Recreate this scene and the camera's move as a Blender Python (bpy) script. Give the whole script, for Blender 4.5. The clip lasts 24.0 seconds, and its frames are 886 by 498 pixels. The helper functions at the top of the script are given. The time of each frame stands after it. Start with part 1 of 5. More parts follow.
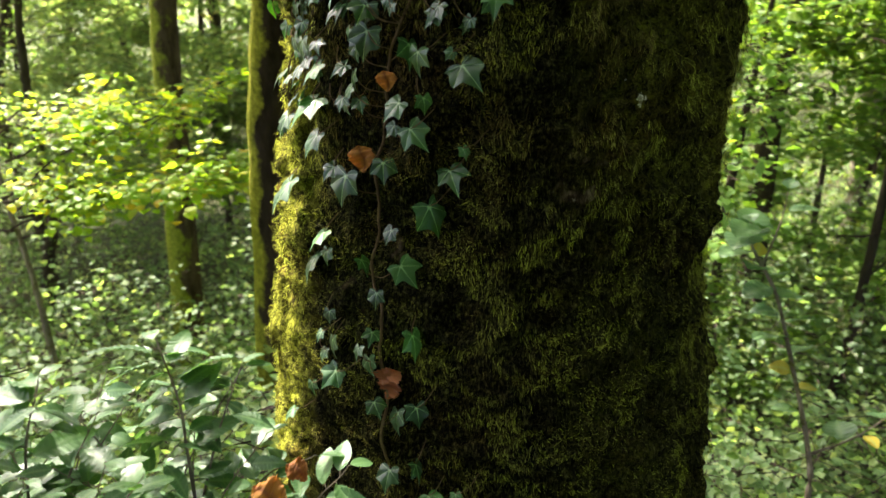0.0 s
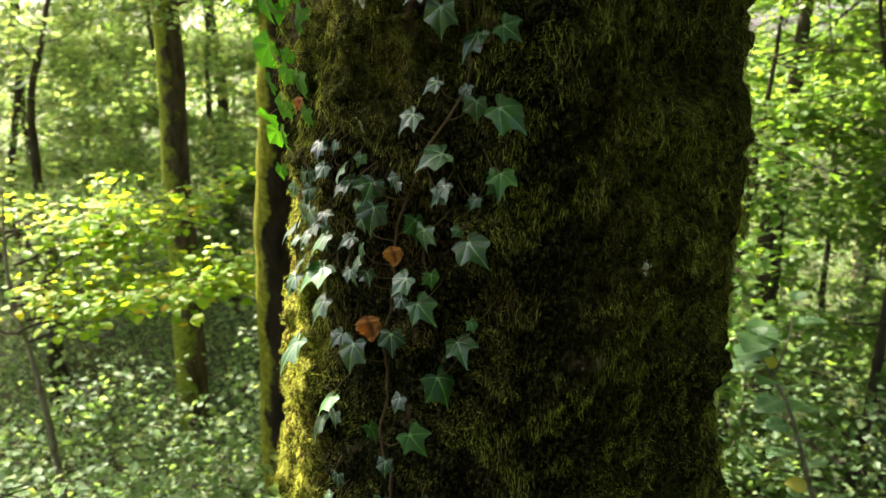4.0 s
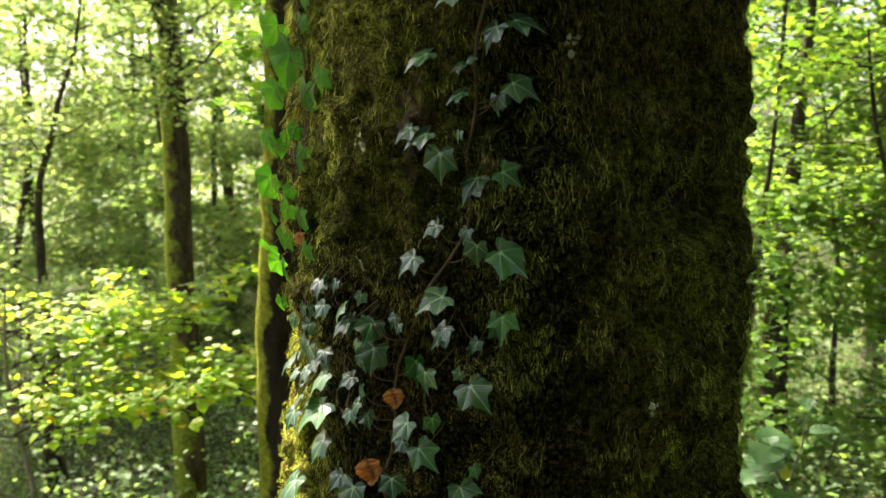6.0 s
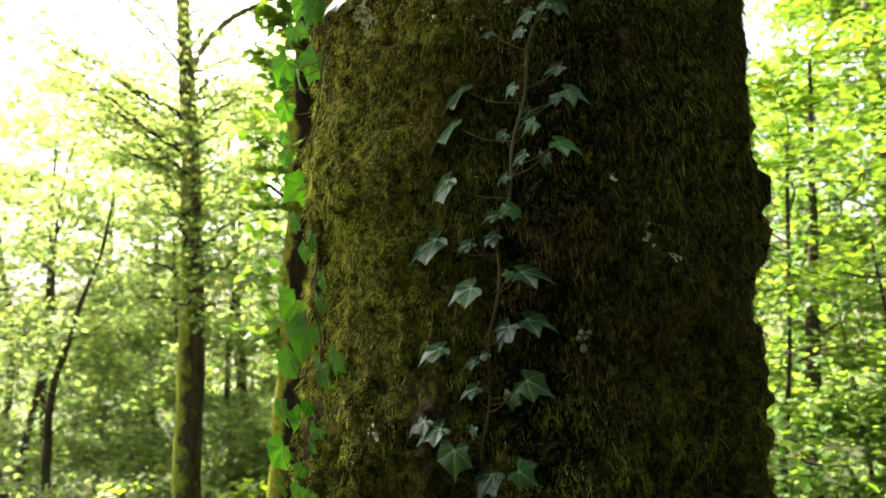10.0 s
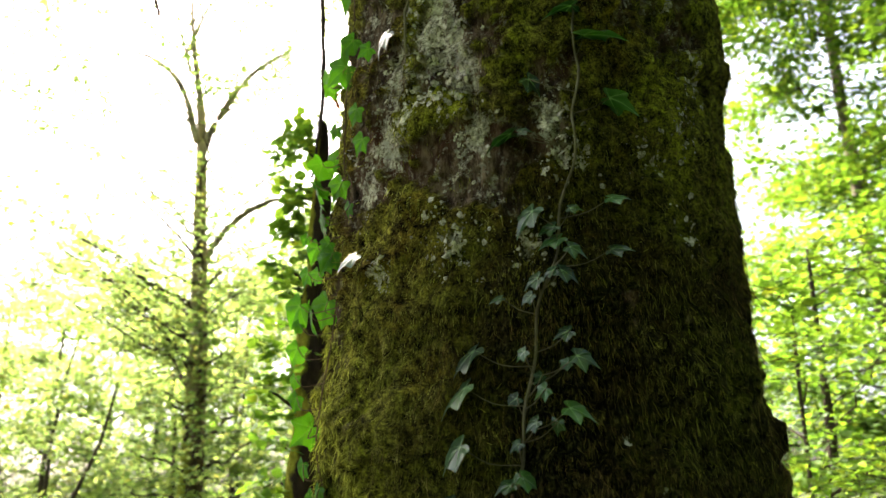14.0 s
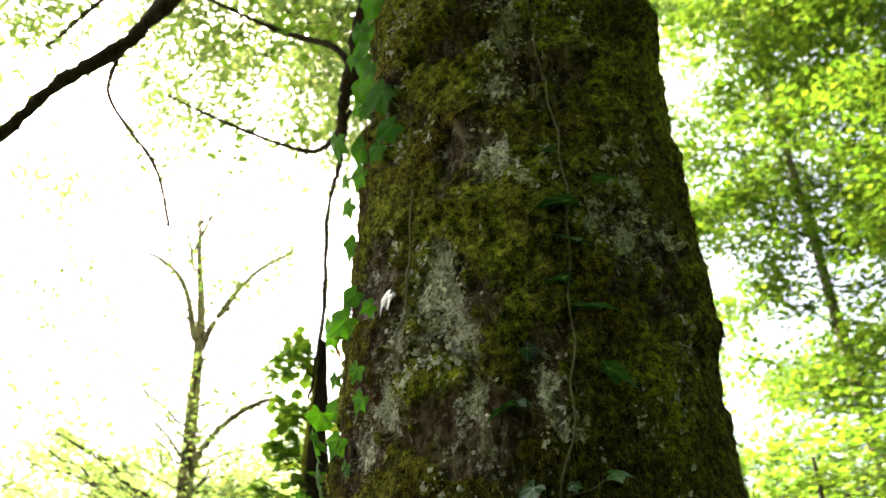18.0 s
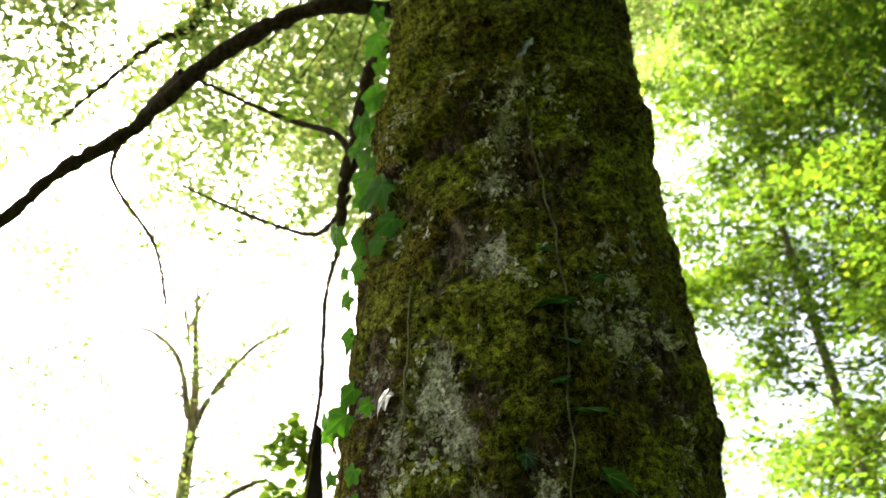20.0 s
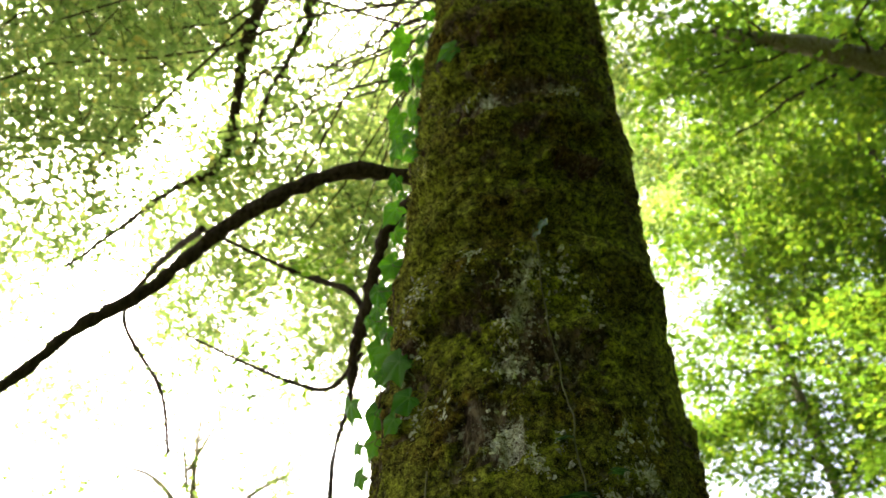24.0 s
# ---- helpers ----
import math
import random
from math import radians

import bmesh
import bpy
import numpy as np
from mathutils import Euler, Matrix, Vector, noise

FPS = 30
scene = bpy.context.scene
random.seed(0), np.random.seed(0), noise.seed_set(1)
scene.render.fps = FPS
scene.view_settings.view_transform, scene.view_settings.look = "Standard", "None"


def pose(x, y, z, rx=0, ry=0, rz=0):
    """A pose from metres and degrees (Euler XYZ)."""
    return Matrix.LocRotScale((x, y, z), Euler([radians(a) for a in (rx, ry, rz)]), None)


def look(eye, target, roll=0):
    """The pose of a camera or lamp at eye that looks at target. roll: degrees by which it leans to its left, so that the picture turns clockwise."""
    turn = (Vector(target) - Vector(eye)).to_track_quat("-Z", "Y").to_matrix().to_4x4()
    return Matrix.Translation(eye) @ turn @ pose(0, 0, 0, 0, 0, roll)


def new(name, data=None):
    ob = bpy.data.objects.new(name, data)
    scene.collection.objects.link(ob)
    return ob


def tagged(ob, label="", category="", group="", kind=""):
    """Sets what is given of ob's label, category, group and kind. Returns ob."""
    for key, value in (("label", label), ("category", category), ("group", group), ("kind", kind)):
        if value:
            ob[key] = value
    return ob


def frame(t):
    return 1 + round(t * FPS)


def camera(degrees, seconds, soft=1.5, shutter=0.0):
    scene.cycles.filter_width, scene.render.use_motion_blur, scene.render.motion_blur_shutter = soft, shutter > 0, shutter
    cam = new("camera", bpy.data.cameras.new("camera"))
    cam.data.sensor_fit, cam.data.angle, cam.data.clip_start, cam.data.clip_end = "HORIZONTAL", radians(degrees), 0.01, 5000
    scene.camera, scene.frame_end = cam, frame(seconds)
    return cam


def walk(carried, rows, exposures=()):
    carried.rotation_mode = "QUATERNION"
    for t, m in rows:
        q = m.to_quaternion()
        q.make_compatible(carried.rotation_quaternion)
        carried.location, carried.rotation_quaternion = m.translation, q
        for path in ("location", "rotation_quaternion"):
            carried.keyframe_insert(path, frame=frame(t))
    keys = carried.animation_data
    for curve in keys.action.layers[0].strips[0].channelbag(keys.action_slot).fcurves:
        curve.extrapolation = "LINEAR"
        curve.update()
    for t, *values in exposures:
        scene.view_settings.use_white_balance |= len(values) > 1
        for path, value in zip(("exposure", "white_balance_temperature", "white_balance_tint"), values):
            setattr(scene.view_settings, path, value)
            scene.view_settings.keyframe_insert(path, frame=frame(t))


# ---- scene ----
EXPOSURE = 3.25
cam = camera(59.70, 24.0)
cam.data.dof.use_dof, cam.data.dof.focus_distance, cam.data.dof.aperture_fstop = True, 1.5, 4.2
ROWS = [
    (0, 0, -0, 1.6, 72, 0, -0),
    (0.5, 0, 0.004, 1.618, 72.292, 0.19, -0.046),
    (1, -0.0012, 0.0067, 1.6379, 72.661, 0.279, 0.01),
    (1.5, -0.0012, 0.0145, 1.656, 72.991, 0.333, 0.115),
    (3.5, -0.0034, 0.041, 1.7531, 75.368, 1.08, 0.051),
    (4, -0.0025, 0.0472, 1.7739, 76.609, 0.956, 0.15),
    (4.5, 0.0005, 0.059, 1.7909, 77.84, 0.773, 0.325),
    (5, 0.0017, 0.0654, 1.8203, 78.997, 1.042, 0.316),
    (5.5, 0.0013, 0.0666, 1.8443, 80.533, 1.099, 0.285),
    (6, 0.0036, 0.0792, 1.8728, 82.287, 1.462, 0.318),
    (6.5, 0.0048, 0.0852, 1.8943, 84.222, 1.468, 0.37),
    (7, 0.0041, 0.0807, 1.9205, 86.17, 1.558, 0.38),
    (7.5, 0.0037, 0.0782, 1.9444, 87.795, 1.683, 0.413),
    (8, 0.0037, 0.0741, 1.9691, 89.535, 1.696, 0.517),
    (8.5, 0.0053, 0.0815, 1.9894, 91.017, 1.814, 0.697),
    (9, 0.0055, 0.0755, 2.009, 92.654, 1.757, 0.876),
    (9.5, 0.0063, 0.0718, 2.0255, 94.145, 1.666, 1.058),
    (10, 0.0093, 0.0843, 2.0469, 95.56, 1.852, 1.358),
    (10.5, 0.0107, 0.0863, 2.0646, 96.984, 1.899, 1.555),
    (12.5, 0.0059, 0.0623, 2.1448, 103.5, 2.223, 1.853),
    (13, 0.0059, 0.0599, 2.1602, 105.255, 2.088, 1.871),
    (13.5, 0.0052, 0.0535, 2.172, 106.752, 1.884, 1.81),
    (14, 0.0052, 0.0485, 2.1895, 108.159, 1.92, 1.799),
    (14.5, 0.006, 0.0457, 2.2073, 109.532, 1.964, 1.782),
    (15, 0.0079, 0.0417, 2.2252, 111.289, 1.835, 1.73),
    (15.5, 0.0078, 0.0326, 2.2457, 112.907, 2.055, 1.762),
    (16, 0.0077, 0.0226, 2.2626, 114.875, 2.089, 1.774),
    (16.5, 0.0062, 0.0076, 2.2752, 116.591, 2.175, 1.763),
    (17, 0.0043, -0.0036, 2.2937, 118.283, 2.23, 1.736),
    (17.5, 0.0033, -0.0129, 2.3119, 119.834, 1.96, 1.554),
    (18, 0.0046, -0.0272, 2.3234, 121.594, 1.615, 1.351),
    (18.5, 0.0049, -0.0347, 2.3395, 122.975, 1.671, 1.309),
    (20.5, 0.004, -0.076, 2.3799, 128.115, 1.406, 0.894),
    (21, 0.0021, -0.0894, 2.3915, 129.462, 1.358, 0.783),
    (21.5, 0.0018, -0.1051, 2.4053, 130.756, 1.388, 0.833),
    (22, 0.0008, -0.1147, 2.4187, 132.252, 1.276, 0.81),
    (22.5, -0.0057, -0.1385, 2.421, 133.433, 1.216, 0.703),
    (23, -0.0101, -0.146, 2.4296, 134.602, 0.97, 0.653),
    (23.5, -0.0166, -0.1674, 2.4324, 135.432, 0.807, 0.611),
    (24, -0.0253, -0.1654, 2.443, 136.441, 0.534, 0.614),
]
walk(cam, [(t, pose(x, y, z, rx, ry, rz)) for t, x, y, z, rx, ry, rz in ROWS], exposures=[(0.0, EXPOSURE), (9.0, EXPOSURE), (14.0, EXPOSURE - 0.1), (24.0, EXPOSURE - 0.25)])

# ---- world, sun ----
SUN_ELEV, SUN_AZ = 53.0, -37.0        # azimuth: degrees to the left of straight ahead (+y)
world = bpy.data.worlds.new("sky_world")
scene.world = world
world.use_nodes = True
wn = world.node_tree
sky = wn.nodes.new("ShaderNodeTexSky")
sky.sky_type, sky.sun_disc = "NISHITA", False
sky.sun_elevation, sky.sun_rotation = radians(SUN_ELEV), radians(SUN_AZ)
sky.air_density, sky.dust_density, sky.ozone_density = 0.6, 8.0, 0.6
wn.links.new(sky.outputs[0], wn.nodes["Background"].inputs[0])
wn.nodes["Background"].inputs[1].default_value = 0.11
sun_way = Vector((math.sin(radians(SUN_AZ)) * math.cos(radians(SUN_ELEV)), math.cos(radians(SUN_AZ)) * math.cos(radians(SUN_ELEV)), math.sin(radians(SUN_ELEV))))
sun = new("sun", bpy.data.lights.new("sun", "SUN"))
sun.data.energy, sun.data.angle, sun.data.color = 4.9, radians(0.6), (1.0, 0.93, 0.8)
sun.matrix_world = look(sun_way * 40, (0, 0, 0))


# ---- materials ----
def material(name, rough=0.7, spec=0.3):
    m = bpy.data.materials.new(name)
    m.use_nodes = True
    b = m.node_tree.nodes["Principled BSDF"]
    b.inputs["Roughness"].default_value = rough
    b.inputs["Specular IOR Level"].default_value = spec
    return m, m.node_tree, b


def node(tree, kind, **values):
    n = tree.nodes.new("ShaderNode" + kind)
    for k, v in values.items():
        key = int(k[1:]) if k[0] == "i" and k[1:].isdigit() else k.replace("_", " ")
        n.inputs[key].default_value = v
    return n


def ramp(tree, source, stops):
    n = tree.nodes.new("ShaderNodeValToRGB")
    e = n.color_ramp.elements
    while len(e) < len(stops):
        e.new(0.5)
    for el, (at, c) in zip(e, stops):
        el.position, el.color = at, (*c, 1)
    tree.links.new(source, n.inputs[0])
    return n.outputs[0]


def coords(tree, stretch=(1, 1, 1)):
    c = tree.nodes.new("ShaderNodeTexCoord")
    m = node(tree, "Mapping")
    m.inputs["Scale"].default_value = stretch
    tree.links.new(c.outputs["Object"], m.inputs[0])
    return m.outputs[0]


def noise_tex(tree, vec, scale, detail=5.0, rough=0.6, lacunarity=2.0):
    n = node(tree, "TexNoise", Scale=scale, Detail=detail, Roughness=rough, Lacunarity=lacunarity)
    tree.links.new(vec, n.inputs["Vector"])
    return n.outputs["Fac"]


def blend(tree, fac, a, b, mode="MIX"):
    n = tree.nodes.new("ShaderNodeMix")
    n.data_type, n.blend_type = "RGBA", mode
    for sock, v in ((n.inputs[0], fac), (n.inputs[6], a), (n.inputs[7], b)):
        if isinstance(v, (int, float)):
            sock.default_value = v
        elif isinstance(v, tuple):
            sock.default_value = (*v, 1)
        else:
            tree.links.new(v, sock)
    return n.outputs[2]


def bump(tree, shader, height, strength, distance):
    n = node(tree, "Bump", Strength=strength, Distance=distance)
    tree.links.new(height, n.inputs["Height"])
    tree.links.new(n.outputs[0], shader.inputs["Normal"])


def leafy(name, stops, through_light, rough=0.45, spec=0.4, per_object=False, vein=None, glow=1.5, share=0.5):
    """A leaf's surface: colour by the single leaf, and light that comes through the blade."""
    m, t, b = material(name, rough, spec)
    if per_object:
        r = t.nodes.new("ShaderNodeObjectInfo").outputs["Random"]
    else:
        r = t.nodes.new("ShaderNodeNewGeometry").outputs["Random Per Island"]
    c = ramp(t, r, stops)
    v = noise_tex(t, coords(t), 60 if per_object else 9, 3)
    c = blend(t, 0.35, c, ramp(t, v, [(0.3, (0.55, 0.55, 0.55)), (0.7, (1.25, 1.25, 1.25))]), "MULTIPLY")
    if vein:
        a = t.nodes.new("ShaderNodeAttribute")
        a.attribute_name = "vein"
        c = blend(t, a.outputs["Fac"], c, vein)
        bump(t, b, a.outputs["Fac"], 0.25, 0.002)
    t.links.new(c, b.inputs["Base Color"])
    tr = t.nodes.new("ShaderNodeBsdfTranslucent")
    t.links.new(blend(t, 1.0, c, through_light, "MULTIPLY"), tr.inputs[0])
    mix = t.nodes.new("ShaderNodeMixShader")
    mix.inputs[0].default_value = share
    t.links.new(b.outputs[0], mix.inputs[1])
    t.links.new(tr.outputs[0], mix.inputs[2])
    t.links.new(mix.outputs[0], t.nodes["Material Output"].inputs[0])
    return m


def bark_material(name, dark, light, moss, moss_at, scale=1.0, sunny=0.0, moss_top=None, bare=None):
    m, t, b = material(name, 0.95, 0.03)
    v = coords(t, (1, 1, 0.25))
    u = coords(t)
    c = ramp(t, noise_tex(t, v, 22 * scale, 7, 0.7), [(0.3, dark), (0.7, light)])
    if moss:
        patches = noise_tex(t, u, 5.5 * scale, 6, 0.65)
        if sunny:       # more bright moss on the sunny side, which paints its sunlit edge
            tc = t.nodes.new("ShaderNodeTexCoord")
            sn = t.nodes.new("ShaderNodeSeparateXYZ")
            t.links.new(tc.outputs["Normal"], sn.inputs[0])
            side = node(t, "MapRange", i1=-1.0, i2=1.0, i3=sunny, i4=-sunny)
            t.links.new(sn.outputs[0], side.inputs[0])
            more = t.nodes.new("ShaderNodeMath")
            t.links.new(patches, more.inputs[0])
            t.links.new(side.outputs[0], more.inputs[1])
            patches = more.outputs[0]
        f = ramp(t, patches, [(moss_at - 0.05, (0, 0, 0)), (moss_at + 0.05, (1, 1, 1))])
        felt = ramp(t, noise_tex(t, u, 45 * scale, 4, 0.7), [(0.3, tuple(x * 0.3 for x in moss)), (0.7, moss)])
        if moss_top:    # the moss thins out with height and leaves dry pale bark
            sz = t.nodes.new("ShaderNodeSeparateXYZ")
            t.links.new(u, sz.inputs[0])
            low = node(t, "MapRange", i1=moss_top - 0.7, i2=moss_top + 0.9, i3=1.0, i4=0.0)
            t.links.new(sz.outputs[2], low.inputs[0])
            f = blend(t, 1.0, f, low.outputs[0], "MULTIPLY")
            c = blend(t, low.outputs[0], ramp(t, noise_tex(t, v, 9 * scale, 9, 0.75), [(0.36, tuple(x * 0.2 for x in bare)), (0.48, tuple(x * 0.65 for x in bare)), (0.58, bare)]), c)
        c = blend(t, f, c, felt)
    t.links.new(c, b.inputs["Base Color"])
    rough = blend(t, 0.45, noise_tex(t, v, 60 * scale, 8, 0.75), noise_tex(t, u, 210 * scale, 4, 0.8))
    bump(t, b, rough, 1.0, 0.02 / scale)
    return m


def trunk_bark():
    """Brown bark with crusts of pale lichen; the attribute mat tells where moss lies over it."""
    m, t, b = material("mossy_bark", 0.95, 0.03)
    u, v = coords(t), coords(t, (1, 1, 0.3))
    c = ramp(t, noise_tex(t, v, 40, 10, 0.78), [(0.38, (0.010, 0.007, 0.005)), (0.49, (0.06, 0.04, 0.027)), (0.62, (0.27, 0.20, 0.135))])
    c = blend(t, ramp(t, noise_tex(t, u, 4.5, 6, 0.65), [(0.5, (0, 0, 0)), (0.66, (0.5, 0.5, 0.5))]), c, (0.11, 0.045, 0.022))
    crust = t.nodes.new("ShaderNodeAttribute")
    crust.attribute_name = "crust"

    def crusted(scale, rough, share, at):
        """Where crust and a noise together pass a mark: ragged flecks that crowd where the crust is thick."""
        n = t.nodes.new("ShaderNodeMath")
        n.operation = "MULTIPLY_ADD"
        n.inputs[1].default_value = share
        t.links.new(crust.outputs["Fac"], n.inputs[0])
        t.links.new(noise_tex(t, u, scale, 8, rough), n.inputs[2])
        return ramp(t, n.outputs[0], [(at, (0, 0, 0)), (at + 0.03, (1, 1, 1))])

    c = blend(t, blend(t, 0.85, (0, 0, 0), crusted(60, 0.74, 0.08, 0.60)), c, (0.27, 0.25, 0.18))
    f = blend(t, 1.0, crusted(18, 0.80, 0.14, 0.64), ramp(t, noise_tex(t, u, 110.0, 6, 0.8), [(0.45, (0, 0, 0)), (0.51, (1, 1, 1))]), "MULTIPLY")
    c = blend(t, f, c, ramp(t, noise_tex(t, u, 48, 5, 0.7), [(0.35, (0.36, 0.35, 0.26)), (0.65, (0.70, 0.67, 0.54))]))
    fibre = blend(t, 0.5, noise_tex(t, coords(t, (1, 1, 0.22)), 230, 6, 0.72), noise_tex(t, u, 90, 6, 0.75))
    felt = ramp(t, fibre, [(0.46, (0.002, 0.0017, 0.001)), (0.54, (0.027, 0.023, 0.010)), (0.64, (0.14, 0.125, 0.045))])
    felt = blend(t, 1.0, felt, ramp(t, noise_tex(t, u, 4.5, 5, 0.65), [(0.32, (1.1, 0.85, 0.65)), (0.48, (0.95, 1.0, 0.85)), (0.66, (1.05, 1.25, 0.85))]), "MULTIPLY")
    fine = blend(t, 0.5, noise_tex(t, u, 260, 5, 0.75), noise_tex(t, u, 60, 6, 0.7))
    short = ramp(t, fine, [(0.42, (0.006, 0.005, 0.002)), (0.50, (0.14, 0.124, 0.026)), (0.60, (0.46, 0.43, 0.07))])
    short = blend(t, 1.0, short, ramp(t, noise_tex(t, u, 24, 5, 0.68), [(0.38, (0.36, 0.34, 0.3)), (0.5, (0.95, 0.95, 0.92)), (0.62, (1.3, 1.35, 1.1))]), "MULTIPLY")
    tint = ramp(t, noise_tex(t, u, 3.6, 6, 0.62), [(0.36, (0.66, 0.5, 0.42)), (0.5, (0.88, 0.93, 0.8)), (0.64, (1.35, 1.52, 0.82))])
    # How far the felt turns to short bright moss, brightened where light falls.
    lit_felt = t.nodes.new("ShaderNodeAttribute")
    lit_felt.attribute_name = "lit_felt"
    felt = blend(t, lit_felt.outputs["Fac"], felt, blend(t, 1.0, short, tint, "MULTIPLY"))
    mat = t.nodes.new("ShaderNodeAttribute")
    mat.attribute_name = "mat"
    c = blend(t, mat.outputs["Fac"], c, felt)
    t.links.new(c, b.inputs["Base Color"])
    rough = blend(t, 0.5, noise_tex(t, v, 60, 8, 0.75), noise_tex(t, u, 210, 4, 0.8))
    bump(t, b, rough, 1.0, 0.03)
    return m


BARK = trunk_bark()
BARK_BARE = bark_material("bare_topped_bark", (0.016, 0.011, 0.007), (0.10, 0.07, 0.045), (0.25, 0.28, 0.035), 0.455, 1.1, sunny=0.22, moss_top=3.2, bare=(0.50, 0.41, 0.28))
# Dark bark with moss colour only where the stem's sunlit edge is painted.
BARK_STEM = bark_material("sunlit_edge_mossy_bark", (0.012, 0.009, 0.006), (0.055, 0.04, 0.028), (0.34, 0.34, 0.04), 0.66, 0.8, sunny=0.42)
BARK_DARK = bark_material("dark_beech_bark", (0.02, 0.016, 0.012), (0.08, 0.062, 0.045), None, 0, 0.8)
BARK_FAR = bark_material("grey_brown_bark", (0.012, 0.009, 0.006), (0.05, 0.038, 0.026), (0.24, 0.26, 0.03), 0.55, 0.8, sunny=0.3)
BARK_TWIG = bark_material("dark_branch_bark", (0.018, 0.013, 0.01), (0.075, 0.055, 0.045), None, 0, 2.0)
BARK_PALE = bark_material("pale_sapling_bark", (0.09, 0.07, 0.05), (0.22, 0.19, 0.15), (0.12, 0.12, 0.03), 0.6, 2.0)

MOSS, mt, mb = material("feather_moss", 0.85, 0.06)
mk = mt.nodes.new("ShaderNodeAttribute")
mk.attribute_name = "kind"            # 0 rusty and old, 1 fresh yellow-green; also carries painted light and shade
mc = ramp(mt, mk.outputs["Fac"], [(0.0, (0.11, 0.062, 0.03)), (0.35, (0.24, 0.18, 0.065)), (0.62, (0.37, 0.38, 0.085)), (1.0, (0.52, 0.56, 0.08))])
mr = ramp(mt, mt.nodes.new("ShaderNodeNewGeometry").outputs["Random Per Island"], [(0.0, (0.25, 0.23, 0.2)), (0.6, (0.75, 0.75, 0.72)), (1.0, (2.7, 2.6, 2.2))])
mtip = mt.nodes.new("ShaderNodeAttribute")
mtip.attribute_name = "vein"          # 0 at old brown root, blackened for shade between blades, 1 at fresh tip
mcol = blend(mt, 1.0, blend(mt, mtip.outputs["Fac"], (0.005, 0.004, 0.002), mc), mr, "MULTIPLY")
mt.links.new(mcol, mb.inputs["Base Color"])
mtr = mt.nodes.new("ShaderNodeBsdfTranslucent")
mt.links.new(mcol, mtr.inputs[0])
mmix = mt.nodes.new("ShaderNodeMixShader")
mmix.inputs[0].default_value = 0.35
mt.links.new(mb.outputs[0], mmix.inputs[1])
mt.links.new(mtr.outputs[0], mmix.inputs[2])
mt.links.new(mmix.outputs[0], mt.nodes["Material Output"].inputs[0])

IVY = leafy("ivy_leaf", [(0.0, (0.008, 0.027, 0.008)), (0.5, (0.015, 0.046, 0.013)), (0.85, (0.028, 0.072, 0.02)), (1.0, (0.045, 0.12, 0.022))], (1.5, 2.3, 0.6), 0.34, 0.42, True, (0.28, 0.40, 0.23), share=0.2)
# Lit copy of the ivy leaf: light from behind is put into its colour.
IVY_SUN = leafy("backlit_ivy_leaf", [(0.0, (0.035, 0.11, 0.014)), (1.0, (0.075, 0.19, 0.02))], (1.45, 1.75, 0.34), 0.5, 0.1, True, (0.10, 0.20, 0.05), share=0.58)
IVY_STEM_PALE = bark_material("pale_ivy_stem", (0.08, 0.07, 0.04), (0.22, 0.2, 0.12), None, 0, 3.0)
IVY_STEM = bark_material("ivy_stem_bark", (0.05, 0.032, 0.018), (0.17, 0.115, 0.065), None, 0, 3.0)
DEAD = leafy("dead_leaf", [(0.0, (0.17, 0.055, 0.018)), (1.0, (0.34, 0.15, 0.035))], (1.6, 1.0, 0.5), 0.7, 0.2, True, (0.14, 0.05, 0.02), share=0.25)
BEECH = leafy("beech_leaf", [(0.0, (0.055, 0.11, 0.022)), (0.55, (0.085, 0.155, 0.03)), (0.96, (0.125, 0.185, 0.035)), (1.0, (0.17, 0.2, 0.03))], (2.4, 2.4, 0.75), 0.5, 0.2, share=0.47)
BEECH_YELLOW = leafy("yellowing_leaf", [(0.0, (0.095, 0.17, 0.02)), (0.65, (0.15, 0.22, 0.024)), (0.93, (0.22, 0.24, 0.025)), (1.0, (0.3, 0.2, 0.03))], (2.7, 2.65, 0.7), 0.5, 0.2, share=0.62)
PALE_LEAF = leafy("pale_woodland_leaf", [(0.0, (0.075, 0.125, 0.045)), (0.6, (0.115, 0.17, 0.065)), (0.95, (0.155, 0.19, 0.075)), (1.0, (0.2, 0.19, 0.06))], (2.7, 2.5, 1.45), 0.6, 0.12, share=0.56)
UNDER = leafy("undergrowth_leaf", [(0.0, (0.055, 0.10, 0.04)), (0.7, (0.10, 0.155, 0.07)), (1.0, (0.16, 0.20, 0.085))], (2.5, 2.4, 1.0), 0.5, 0.18, share=0.55)
# Beech leaf in two copies, with shade and sunlight set in their colours.
BEECH_SHADE = leafy("shaded_beech_leaf", [(0.0, (0.03, 0.075, 0.014)), (0.6, (0.05, 0.11, 0.02)), (1.0, (0.09, 0.145, 0.025))], (3.1, 2.55, 0.8), 0.5, 0.2, share=0.48)
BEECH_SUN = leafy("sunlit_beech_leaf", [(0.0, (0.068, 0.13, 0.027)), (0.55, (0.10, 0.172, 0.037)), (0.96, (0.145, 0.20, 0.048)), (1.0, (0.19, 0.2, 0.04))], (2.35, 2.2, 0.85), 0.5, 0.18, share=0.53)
SHOOT = leafy("hornbeam_leaf", [(0.0, (0.035, 0.085, 0.028)), (1.0, (0.065, 0.13, 0.045))], (1.9, 2.1, 0.7), 0.42, 0.35, True, (0.085, 0.15, 0.06), share=0.32)
